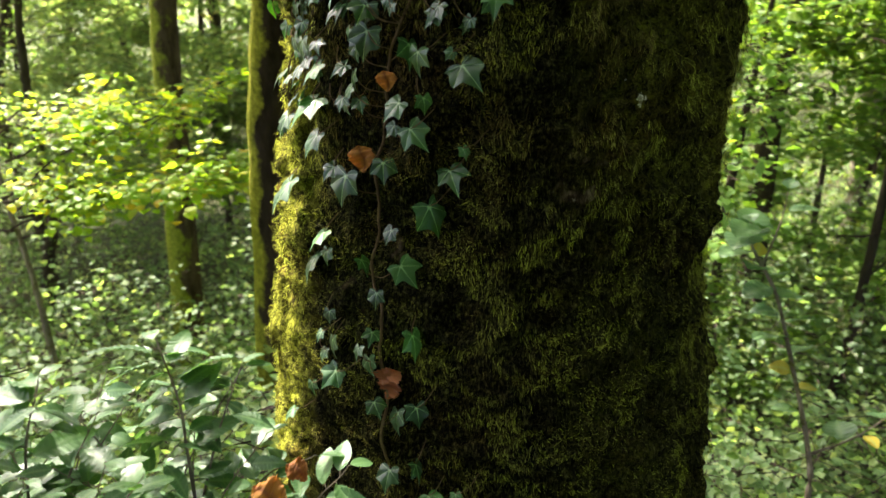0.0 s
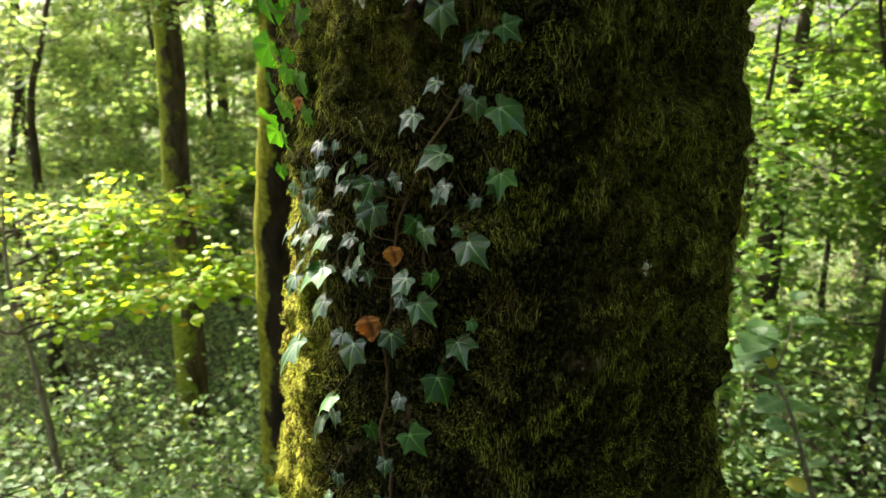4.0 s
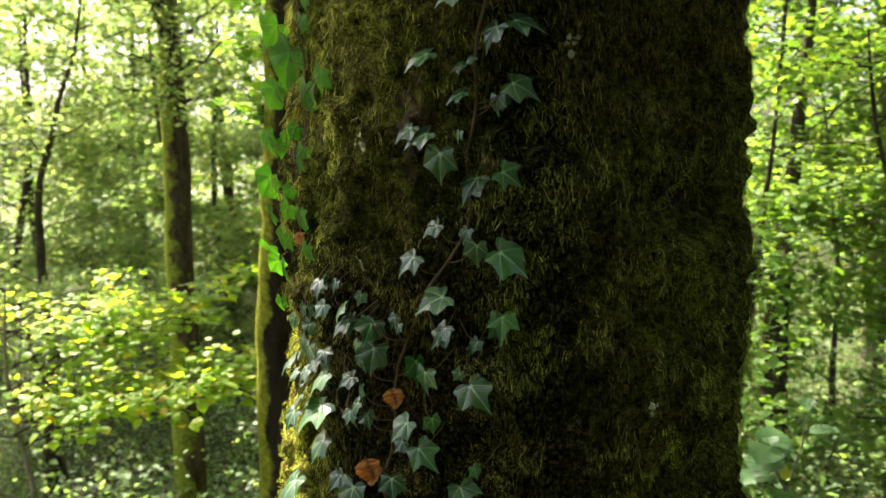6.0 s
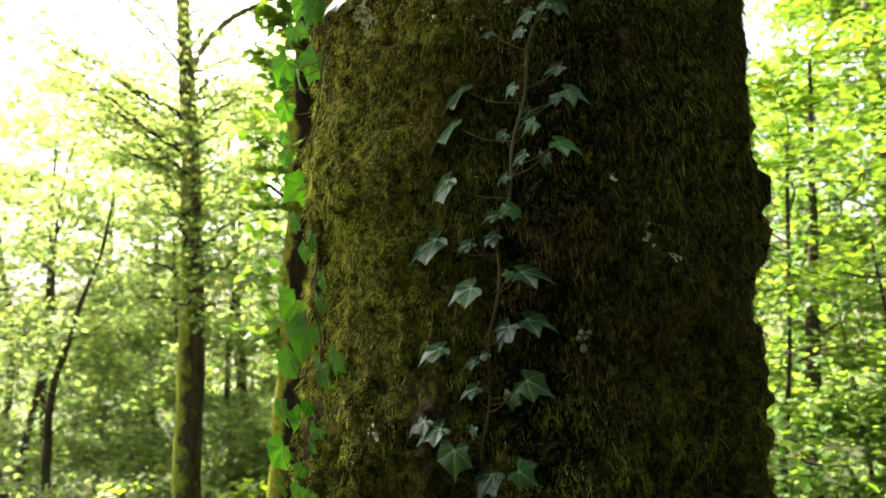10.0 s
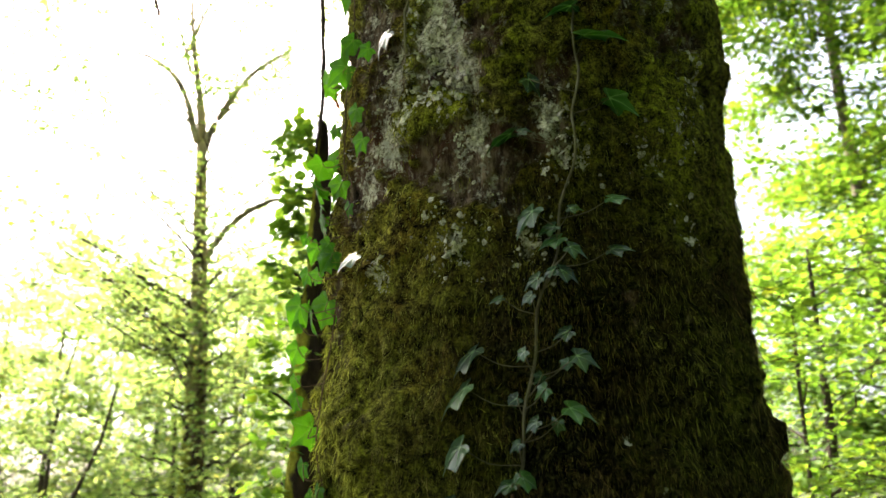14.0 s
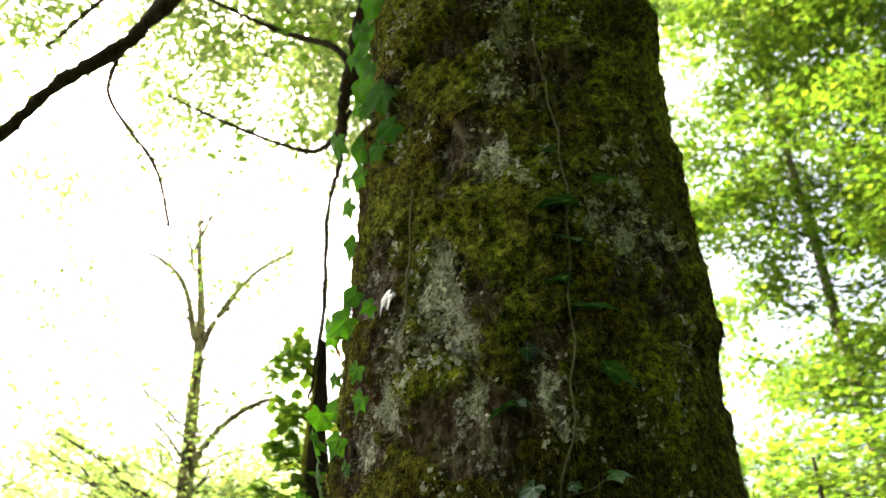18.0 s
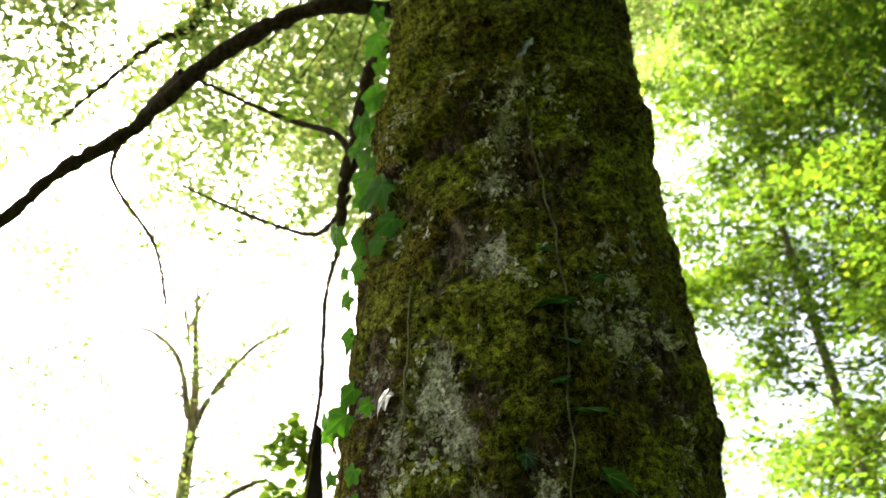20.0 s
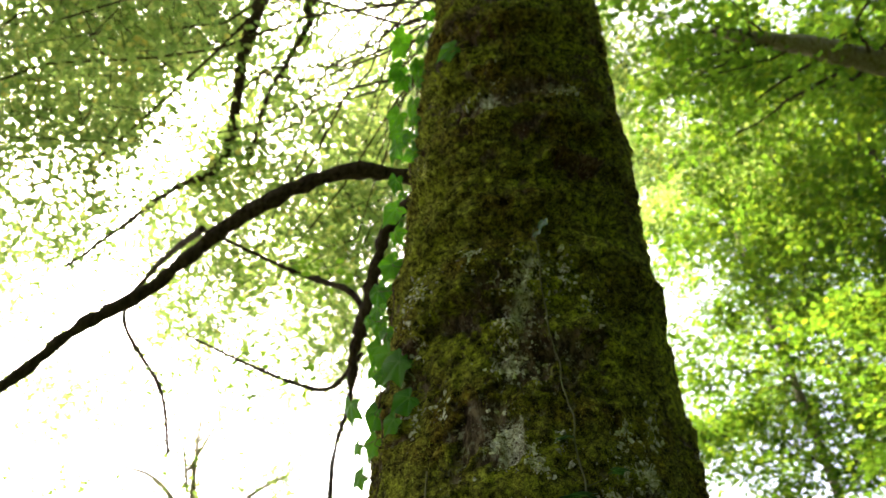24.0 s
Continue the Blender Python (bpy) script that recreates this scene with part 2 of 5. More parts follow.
SHOOT_YELLOW = leafy("yellowed_leaf", [(0.0, (0.28, 0.26, 0.03)), (1.0, (0.4, 0.3, 0.04))], (1.6, 1.6, 0.6), 0.5, 0.3, True, (0.3, 0.3, 0.08), share=0.4)

LICHEN, lt, lb = material("pale_crust_lichen", 0.95, 0.05)
lc = ramp(lt, noise_tex(lt, coords(lt), 85, 7, 0.8), [(0.40, (0.09, 0.075, 0.05)), (0.47, (0.3, 0.28, 0.2)), (0.54, (0.5, 0.48, 0.37)), (0.66, (0.72, 0.69, 0.56))])
lt.links.new(lc, lb.inputs["Base Color"])
bump(lt, lb, noise_tex(lt, coords(lt), 160, 6, 0.75), 0.8, 0.006)

SOIL, st, sb = material("leaf_litter", 0.95, 0.1)
st.links.new(ramp(st, noise_tex(st, coords(st), 9, 8, 0.7), [(0.3, (0.02, 0.018, 0.01)), (0.45, (0.05, 0.045, 0.02)), (0.58, (0.05, 0.075, 0.02)), (0.8, (0.09, 0.08, 0.04))]), sb.inputs["Base Color"])
bump(st, sb, noise_tex(st, coords(st), 30, 6, 0.7), 1.0, 0.04)


# ---- mesh helpers ----
def part(name, data, mat, parent=None, label="", smooth=False):
    """Links verts and faces, or a mesh, as one object, under a thing if there is one."""
    if isinstance(data, tuple):
        me = mesh_of(name, *data, mat, smooth)
    else:
        me = data
    ob = new(name, me)
    if parent:
        ob.parent = parent
    if label:
        tagged(ob, label)
    return ob


def mesh_of(name, verts, faces, mat, smooth=False, uv_attr=None):
    """A mesh from arrays; faces is an (n, 3) or (n, 4) array."""
    me = bpy.data.meshes.new(name)
    verts, faces = np.asarray(verts, np.float32), np.asarray(faces, np.int32)
    k = faces.shape[1]
    me.vertices.add(len(verts))
    me.vertices.foreach_set("co", verts.ravel())
    me.loops.add(faces.size)
    me.loops.foreach_set("vertex_index", faces.ravel())
    me.polygons.add(len(faces))
    me.polygons.foreach_set("loop_start", np.arange(0, faces.size, k, dtype=np.int32))
    me.polygons.foreach_set("loop_total", np.full(len(faces), k, np.int32))
    me.polygons.foreach_set("use_smooth", np.full(len(faces), smooth, bool))
    if uv_attr is not None:
        me.attributes.new("vein", "FLOAT", "POINT").data.foreach_set("value", np.asarray(uv_attr, np.float32))
    me.update(calc_edges=True)
    me.materials.append(mat)
    return me


def joined(chunks):
    vs, fs, n = [], [], 0
    for v, f in chunks:
        vs.append(v)
        fs.append(np.asarray(f) + n)
        n += len(v)
    return np.concatenate(vs), np.concatenate(fs)


def unit(v):
    v = np.asarray(v, float)
    return v / (np.linalg.norm(v, axis=-1, keepdims=True) + 1e-9)


def bent(points, n):
    """A smooth line of n points through the given ones (Catmull-Rom)."""
    p = np.asarray(points, float)
    p = np.vstack([2 * p[0] - p[1], p, 2 * p[-1] - p[-2]])
    s = np.linspace(0, len(p) - 3 - 1e-6, n)
    i = s.astype(int)
    u = (s - i)[:, None]
    a, b, c, d = p[i], p[i + 1], p[i + 2], p[i + 3]
    return 0.5 * (2 * b + (c - a) * u + (2 * a - 5 * b + 4 * c - d) * u ** 2 + (3 * b - a - 3 * c + d) * u ** 3)


def tube(points, radii, sides=6, knobs=0.0, rng=None):
    p = np.asarray(points, float)
    n = len(p)
    r = np.interp(np.linspace(0, 1, n), np.linspace(0, 1, len(radii)), radii)
    if knobs:
        r = r * (1 + knobs * rng.standard_normal(n).clip(-1.5, 2.2))
    way = unit(np.gradient(p, axis=0))
    side = unit(np.cross(way, np.where(np.abs(way[:, 2:3]) > 0.9, [[1.0, 0, 0]], [[0, 0, 1.0]])))
    up = np.cross(side, way)
    a = np.linspace(0, 2 * np.pi, sides, endpoint=False)
    ring = p[:, None] + r[:, None, None] * (np.cos(a)[None, :, None] * side[:, None] + np.sin(a)[None, :, None] * up[:, None])
    i, j = np.meshgrid(np.arange(n - 1), np.arange(sides), indexing="ij")
    k = (j + 1) % sides
    f = np.stack([i * sides + j, i * sides + k, (i + 1) * sides + k, (i + 1) * sides + j], -1).reshape(-1, 4)
    v = ring.reshape(-1, 3)
    tip = len(v)
    v = np.vstack([v, p[-1:] + way[-1:] * r[-1]])
    last = (n - 1) * sides
    f = np.vstack([f, [[last + q, last + (q + 1) % sides, tip, tip] for q in range(sides)]])
    return v, f


def as_tris(v, f):
    f = np.asarray(f)
    t = np.vstack([f[:, [0, 1, 2]], f[:, [0, 2, 3]]])
    return v, t[(t[:, 0] != t[:, 1]) & (t[:, 1] != t[:, 2]) & (t[:, 0] != t[:, 2])]


def leaf_field(pos, way, normal, size, width=0.62):
    """Many small pointed, folded leaves: six points and four triangles each."""
    n = len(pos)
    way = unit(way)
    side = unit(np.cross(way, normal))
    up = np.cross(side, way)
    s = np.asarray(size).reshape(-1, 1, 1)
    #            along, across, lift
    shape = np.array([(0, 0, 0), (0.3, 0.42, 0.10), (0.68, 0.36, 0.08), (1, 0, -0.1), (0.68, -0.36, 0.08), (0.3, -0.42, 0.10)])
    shape[:, 1] *= width / 0.62
    v = pos[:, None] + s * (shape[None, :, 0:1] * way[:, None] + shape[None, :, 1:2] * side[:, None] + shape[None, :, 2:3] * up[:, None])
    f = np.array([(0, 1, 5), (1, 2, 4), (1, 4, 5), (2, 3, 4)])
    return v.reshape(-1, 3), (np.arange(n)[:, None, None] * 6 + f).reshape(-1, 3)


def lattice(p, seed):
    """Smooth value noise, about -1 to 1, at many points."""
    p = np.asarray(p, float)
    i = np.floor(p).astype(np.int64)
    u = p - i
    u = u * u * (3 - 2 * u)
    out = np.zeros(len(p))
    for dx in (0, 1):
        for dy in (0, 1):
            for dz in (0, 1):
                h = ((i[:, 0] + dx) * 73856093) ^ ((i[:, 1] + dy) * 19349663) ^ ((i[:, 2] + dz) * 83492791) ^ (seed * 2654435761)
                h = (h ^ (h >> 13)) * 1274126177 & 0x7FFFFFFF
                h = (h ^ (h >> 16)) & 0xFFFF
                w = (u[:, 0] if dx else 1 - u[:, 0]) * (u[:, 1] if dy else 1 - u[:, 1]) * (u[:, 2] if dz else 1 - u[:, 2])
                out += w * (h / 32767.5 - 1)
    return out


def fbm(p, seed, octaves=4, gain=0.5):
    out, a = 0, 1.0
    for k in range(octaves):
        out = out + a * lattice(np.asarray(p) * 2.03 ** k, seed + 17 * k)
        a *= gain
    return out


# ---- ground ----
def ground_z(x, y):
    x, y = np.asarray(x, float), np.asarray(y, float)
    slope = -0.27 * np.clip(y + 0.5, -2, 7) + 0.05 * np.clip(y - 8.5, 0, 60)
    q = np.stack([x * 0.35, y * 0.35, 0 * x], -1).reshape(-1, 3)
    return 0.12 + slope + 0.18 * fbm(q, 5, 3).reshape(x.shape)


def build_ground():
    axis = np.concatenate([-np.geomspace(400, 9, 26), np.linspace(-8.5, 15, 95), np.geomspace(15.6, 400, 26)])
    x, y = np.meshgrid(axis, axis, indexing="ij")
    v = np.stack([x, y, ground_z(x, y)], -1).reshape(-1, 3)
    n = len(axis)
    i, j = np.meshgrid(np.arange(n - 1), np.arange(n - 1), indexing="ij")
    f = np.stack([i * n + j, (i + 1) * n + j, (i + 1) * n + j + 1, i * n + j + 1], -1).reshape(-1, 4)
    tagged(part("ground", (v, f), SOIL, smooth=True), "sloping forest floor of brown leaf litter and soil", "ground", kind="structure")


build_ground()


# ---- the mossy tree ----
TRUNK_Z = (-0.6, 0.0, 0.4, 1.2, 2.0, 2.8, 3.6, 4.6, 6.0, 9.0, 13.0)
TRUNK_R = (0.80, 0.62, 0.526, 0.483, 0.450, 0.435, 0.425, 0.413, 0.40, 0.33, 0.16)


CRUSTS = [(-8, 3.76, 0.035), (-12, 3.59, 0.03), (-4, 3.31, 0.024), (-29, 3.13, 0.05), (-27, 3.03, 0.05), (25, 3.16, 0.032), (15, 3.19, 0.026), (31, 3.32, 0.04), (-40, 3.0, 0.04), (-20, 2.95, 0.035), (-11, 3.37, 0.05), (41, 3.19, 0.03), (-23, 2.62, 0.025), (-6, 2.6, 0.03), (-43, 2.59, 0.03), (0, 2.84, 0.03),
          (2, 2.76, 0.02), (-52, 2.78, 0.04), (-43, 2.86, 0.045), (-18, 2.82, 0.03), (-28, 3.09, 0.05), (-3, 3.93, 0.035), (-6, 3.83, 0.03), (20, 4.84, 0.05), (-20, 4.8, 0.07), (21, 2.18, 0.012), (27, 2.14, 0.010), (6, 2.02, 0.012), (-36, 1.88, 0.012), (24, 1.44, 0.011), (-38, 1.68, 0.014), (13, 2.27, 0.012)]
BARE = [(-10, 2.67, 7, 0.05), (-18, 2.7, 6, 0.04), (-34, 2.75, 10, 0.05), (26, 3.22, 12, 0.10), (-25, 3.09, 9, 0.07), (-52, 3.15, 9, 0.16), (-13, 3.42, 12, 0.06), (-14, 4.78, 26, 0.10), (-28, 3.765, 18, 0.03), (-48, 2.95, 12, 0.14), (-5, 3.7, 7, 0.12), (37, 1.74, 9, 0.03)]
TURF = [(-46, 2.66, 14, 0.07), (-37, 2.88, 7, 0.035), (-24, 2.89, 8, 0.04), (-24, 2.48, 32, 0.10), (-46, 3.34, 10, 0.09), (-25, 3.3, 22, 0.05), (-8, 3.26, 9, 0.06), (-37, 3.55, 15, 0.12), (-16, 3.13, 7, 0.06), (-45, 3.95, 18, 0.11), (-25, 4.1, 30, 0.16), (35, 3.6, 22, 0.2), (30, 2.75, 20, 0.25), (-35, 4.4, 30, 0.12)]


def heaps(places, th, z):
    out = 0
    for ct, cz, st_, sz in places:
        out = out + np.exp(-((th - ct) / st_) ** 2 - ((z - cz) / sz) ** 2)
    return out


def trunk_relief(th, z):
    """Lumps, fibres and moss pads of the trunk, in metres beyond its plain radius; th in degrees, 0 towards the path, plus to the right."""
    a = np.radians(th)
    p = np.stack([np.sin(a) * 0.45, np.cos(a) * 0.45, z], -1)
    big = fbm(p * [3.2, 3.2, 2.0], 11, 3) * 0.016
    fibre = fbm(p * [34, 34, 5.0], 23, 4, 0.6) * 0.0075
    grain = fbm(p * [90, 90, 30.0], 29, 2) * 0.0025
    calm = np.interp(z, [2.2, 2.7], [1, 0.35])
    pads = calm * np.clip(fbm(p * [8, 8, 12], 31, 4, 0.6) + 0.2, 0, 2) * 0.023 + calm * (0.5 - np.abs(fbm(p * [19, 19, 24], 33, 3, 0.6))) * 0.020
    ragged = z + 0.03 * fbm(p * [7, 7, 3], 35, 3, 0.6)
    bands = np.clip(fbm(np.stack([p[:, 0] * 2.2, p[:, 1] * 2.2, ragged * 10], -1), 37, 4, 0.6), -0.4, 2) * 0.050 * np.interp(z, [3.5, 4.0], [0.1, 1]) * np.interp(np.abs(th), [45, 65], [1, 0.3])
    mats = mat_of(th, z) * np.interp(z, [2.2, 2.7], [0, 0.014]) * (1 + 0.5 * fbm(p * [26, 26, 20], 39, 3, 0.6))
    # moss cushions, ridges and hollows with a place of their own: angle, height, spread of both, depth
    own = 0
    for ct, cz, st_, sz, d in ((70, 2.25, 18, 0.10, 0.024), (72, 2.07, 16, 0.025, -0.012), (43, 1.775, 14, 0.04, -0.07), (72, 1.02, 25, 0.10, -0.022),
                               (66, 1.58, 16, 0.12, 0.022), (-72, 1.5, 22, 0.22, -0.02), (-62, 2.33, 18, 0.07, 0.012), (-36, 3.93, 26, 0.10, 0.034), 
                               (0, 4.57, 60, 0.06, 0.034), (-35, 4.42, 24, 0.05, 0.022), (30, 3.98, 22, 0.05, 0.015), (5, 4.98, 45, 0.05, 0.025)):
        own = own + d * np.exp(-((th - ct) / st_) ** 2 - ((ragged - cz) / sz) ** 2)
    lip = z + 0.035 * fbm(p * [9, 9, 2], 35, 3, 0.6)
    # thick moss that ends in a ragged lower lip: angle, spread, height, depth
    for ct, st_, cz, d in ((-30, 24, 3.80, 0.045), (24, 38, 4.39, 0.05), (-38, 24, 4.27, 0.03), (0, 60, 4.52, 0.035), (52, 14, 3.86, 0.016), (-12, 40, 4.70, 0.022), (5, 45, 5.0, 0.04), (0, 60, 5.25, 0.04), (-52, 15, 2.25, 0.036),
                           (-22, 18, 3.25, 0.018), (60, 18, 3.0, 0.022), (-46, 9, 2.6, 0.016), (30, 16, 2.52, 0.014), (56, 20, 1.62, 0.025), (30, 20, 1.36, 0.014), (5, 16, 1.22, 0.012), (-45, 10, 3.26, 0.018)):
        h = lip - cz - 0.0012 * (th - ct)
        own = own + d * np.exp(-((th - ct) / st_) ** 2) * np.where(h > 0, np.exp(-np.maximum(h, 0) / 0.10), np.clip(1 + h / 0.012, 0, 1))
    return big + fibre * np.interp(z, [2.3, 2.8], [1, 0.85]) + grain + pads + bands + mats + own


def on_trunk(th, z, off=0.0, relief=True):
    th, z = np.asarray(th, float), np.asarray(z, float)
    r = np.interp(z, TRUNK_Z, TRUNK_R) - 0.012 + off
    if relief:
        r = r + trunk_relief(th, z)
    a = np.radians(th)
    lean = np.clip(z, -1, 7)
    return np.stack([0.0996 + 0.015 * lean + 0.0044 * lean ** 2 + r * np.sin(a), 1.721 - r * np.cos(a), z], -1)


def outward(th):
    a = np.radians(np.asarray(th, float))
    return np.stack([np.sin(a), -np.cos(a), 0 * a], -1)


def moss_cover(th, z):
    a = np.radians(th)
    p = np.stack([np.sin(a) * 0.45, np.cos(a) * 0.45, z], -1)
    bias = np.interp(z, [2.35, 2.65, 2.8, 3.45, 3.75, 3.95, 6.0], [1.1, 0.45, 0.2, 0.2, 0.3, 0.5, 0.5]) + np.interp(z, [2.8, 3.2], [0.45, 0.2]) * np.clip((th - 8) / 25, 0, 1)
    crust = heaps([(ct, cz, 70 * r, 1.1 * r) for ct, cz, r in CRUSTS], th, z)
    bias = bias + 0.65 * np.minimum(heaps(TURF, th, z), 1.3) - 0.55 * np.minimum(heaps(BARE, th, z), 1.3) - 0.75 * np.minimum(crust, 1.0) * np.interp(z, [2.3, 2.6], [0.6, 1])
    bias = bias - 1.6 * np.exp(-((th - 43) / 12) ** 2 - ((z - 1.77) / 0.028) ** 2)
    return bias + 0.75 * fbm(p * np.where(z < 3.5, 6, 8.0)[:, None] * [0.85, 0.85, 1], 43, 4, 0.6)


def mat_of(th, z):
    """How far moss closes over the bark: 0 bare, 1 closed."""
    a = np.radians(th)
    p = np.stack([np.sin(a) * 0.45, np.cos(a) * 0.45, z], -1)
    u = np.clip((moss_cover(th, z) + 0.36 * fbm(p * 38, 83, 3, 0.6) - 0.04) / 0.2, 0, 1)
    return u * u * (3 - 2 * u)


main_tree = tagged(new("tree"), "large mossy tree trunk with climbing ivy and pale lichen", "tree")
th = np.concatenate([np.arange(-180, -104, 5.0), np.arange(-104, 104, 1.0), np.arange(104, 180, 5.0)])
zz = np.concatenate([np.arange(-0.6, 0.55, 0.03), np.arange(0.55, 4.6, 0.0085), np.arange(4.6, 6.6, 0.014), np.arange(6.6, 13.0, 0.2)])
Z, TH = np.meshgrid(zz, th, indexing="ij")
tv = on_trunk(TH.ravel(), Z.ravel())
nz, nt = Z.shape
i, j = np.meshgrid(np.arange(nz - 1), np.arange(nt), indexing="ij")
k = (j + 1) % nt
tf = np.stack([i * nt + j, i * nt + k, (i + 1) * nt + k, (i + 1) * nt + j], -1).reshape(-1, 4)
bole = mesh_of("trunk", tv, tf, BARK, True)
bole.attributes.new("mat", "FLOAT", "POINT").data.foreach_set("value", mat_of(TH.ravel(), Z.ravel()).astype(np.float32))
crust_of = heaps([(ct, cz, 100 * r, 1.5 * r) for ct, cz, r in CRUSTS if r > 0.015], TH.ravel(), Z.ravel()).clip(0, 0.75) + np.interp(Z.ravel(), [2.4, 2.7, 3.6, 4.0], [0, 0.5, 0.5, 0.2])
# Short bright felt also paints light: the sunlit edge, right flank and upper trunk.
lit_felt_of = np.clip(np.interp(Z.ravel(), [2.5, 3.0], [0, 1]) + np.clip((-8 - TH.ravel()) / 25, 0, 1) * np.interp(Z.ravel(), [1.65, 2.0, 2.5], [0, 0.6, 0.95]) + np.clip((-46 - TH.ravel()) / 10, 0, 1) * np.interp(Z.ravel(), [1.4, 1.7], [1, 0]) + 0.3 * np.clip((TH.ravel() - 5) / 20, 0, 1) * np.interp(Z.ravel(), [1.2, 1.4, 2.0, 2.3], [0.3, 1, 1, 0.5]), 0, 1)
bole.attributes.new("lit_felt", "FLOAT", "POINT").data.foreach_set("value", lit_felt_of.astype(np.float32))
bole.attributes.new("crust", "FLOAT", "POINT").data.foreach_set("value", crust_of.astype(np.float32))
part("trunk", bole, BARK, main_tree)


def moss_tufts(count, z0, z1, seed, long, wide, need, blades=9):
    """Tufts of moss: bent, tapering blades from one root; fronds stand off, beards hang down."""
    rng = np.random.default_rng(seed)
    th, z = rng.uniform(-100, 100, count * 2), rng.uniform(z0, z1, count * 2)
    a = np.radians(th)
    p = np.stack([np.sin(a) * 0.45, np.cos(a) * 0.45, z], -1)
    clump = fbm(p * [22, 22, 26], 53, 3, 0.6)
    keep = (moss_cover(th, z) + 0.22 * rng.standard_normal(count * 2) > need) & (clump + 0.18 * rng.standard_normal(count * 2) > np.minimum(np.interp(z, [1.8, 2.5], [-0.08, -1.2]), np.interp(th, [-52, -42], [-1.0, -0.08])))
    th, z, clump, p = th[keep][:count], z[keep][:count], clump[keep][:count], p[keep][:count]
    n = len(th)
    root = on_trunk(th, z, -0.004 + np.interp(z, [1.9, 2.6], [0.017, 0.008]) * np.clip(clump + 0.15, 0, 1.2))
    # Besides moss tones, this paints sunlight on the left edge and upper flank.
    kind = np.interp(z, [1.4, 2.2, 3.4, 3.8], [0.64, 0.43, 0.58, 0.82]) + 0.3 * fbm(p * [4, 4, 5], 59, 4, 0.6) + 0.12 * rng.standard_normal(n) + 0.4 * np.clip((-42 - th) / 14, 0, 1) + 0.2 * np.clip((th + 12) / 25, 0, 1) * np.interp(z, [1.2, 1.5], [1, 0])
    kind = kind + 0.16 * np.clip((-12 - th) / 20, 0, 1) * np.interp(z, [1.8, 2.1, 2.7, 3.6, 3.8], [0, 1, 1, 1, 1.3])
    kind = kind + 0.25 * np.clip((-8 - th) / 15, 0, 1) * np.interp(z, [3.6, 3.8], [0, 1])
    kind = kind - 0.08 * np.clip((th - 2) / 15, 0, 1) * np.interp(z, [1.7, 1.95, 2.4, 2.7], [0, 1, 1, 0]) + 0.18 * np.clip((th - 20) / 15, 0, 1) * np.interp(z, [1.3, 1.5, 1.85, 2.0], [0, 1, 1, 0])
    kind = kind + 0.5 * np.exp(-((th + 56) / 14) ** 2 - ((z - 2.33) / 0.07) ** 2)
    # Darker tufts paint in the shade around the ivy.
    kind = kind - 0.5 * np.exp(-((th + 30) / 15) ** 2 - ((z - 1.4) / 0.27) ** 2)
    kind = (kind - 0.16 * np.exp(-((th - 8) / 22) ** 2 - ((z - 1.58) / 0.24) ** 2)).clip(0, 1)
    out, down = outward(th), np.array([0, 0, -1.0])
    beard = (fbm(np.stack([np.radians(th) * 3, z * 2.2, 0 * z], -1), 47, 3) + 0.35 * rng.standard_normal(n) > np.interp(z, [1.2, 1.6, 2.4, 2.8, 3.4, 3.9], [0.3, -0.5, -0.6, -0.3, 0.0, 0.8]) - 0.35 * np.clip(th / 30, 0, 1))[:, None]
    axis = unit(np.where(beard, out * 0.22 + down, out * 0.95 + down * 0.45) + rng.standard_normal((n, 3)) * np.where(beard, 0.12, 0.3))
    L = (long * np.interp(z, [1.8, 2.1, 3.6, 3.9], [1, 1.35, 1.35, 1])[:, None] * rng.uniform(0.55, 1.45, (n, 1)) * np.where(beard, 1.7, 1.0))[:, None]
    W = (wide * rng.uniform(0.7, 1.3, (n, 1)) * np.where(beard, 0.8, 1.0))[:, None]
    way = unit(axis[:, None] + rng.standard_normal((n, blades, 3)) * np.where(beard, 0.42, 0.95)[:, None])
    side = unit(np.cross(way, out[:, None] + 0.8 * rng.standard_normal((n, blades, 3))))
    L = L * rng.uniform(0.6, 1.2, (n, blades, 1))
    mid = root[:, None] + way * L * 0.38
    tip = mid + unit(way + np.where(beard, 0.8, 0.2)[:, None] * down + np.where(beard, 0.25, 0.55)[:, None] * rng.standard_normal((n, blades, 3))) * L * 0.7
    v = np.concatenate([root[:, None], np.stack([mid + side * W, mid - side * W, tip], 2).reshape(n, blades * 3, 3)], 1)
    k = np.arange(blades)[:, None] * 3
    f = np.concatenate([np.hstack([0 * k, 1 + k, 2 + k]), np.hstack([2 + k, 1 + k, 3 + k])])
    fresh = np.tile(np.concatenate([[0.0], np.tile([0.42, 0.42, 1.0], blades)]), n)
    return v.reshape(-1, 3), (np.arange(n)[:, None, None] * (1 + blades * 3) + f).reshape(-1, 3), fresh, np.repeat(kind, 1 + blades * 3)


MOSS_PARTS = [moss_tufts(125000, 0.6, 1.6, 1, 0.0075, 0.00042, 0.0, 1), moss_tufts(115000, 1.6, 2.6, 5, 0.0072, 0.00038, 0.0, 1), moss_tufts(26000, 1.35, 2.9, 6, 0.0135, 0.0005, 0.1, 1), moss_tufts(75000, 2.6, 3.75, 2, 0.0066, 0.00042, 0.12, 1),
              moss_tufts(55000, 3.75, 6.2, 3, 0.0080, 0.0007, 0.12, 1)]
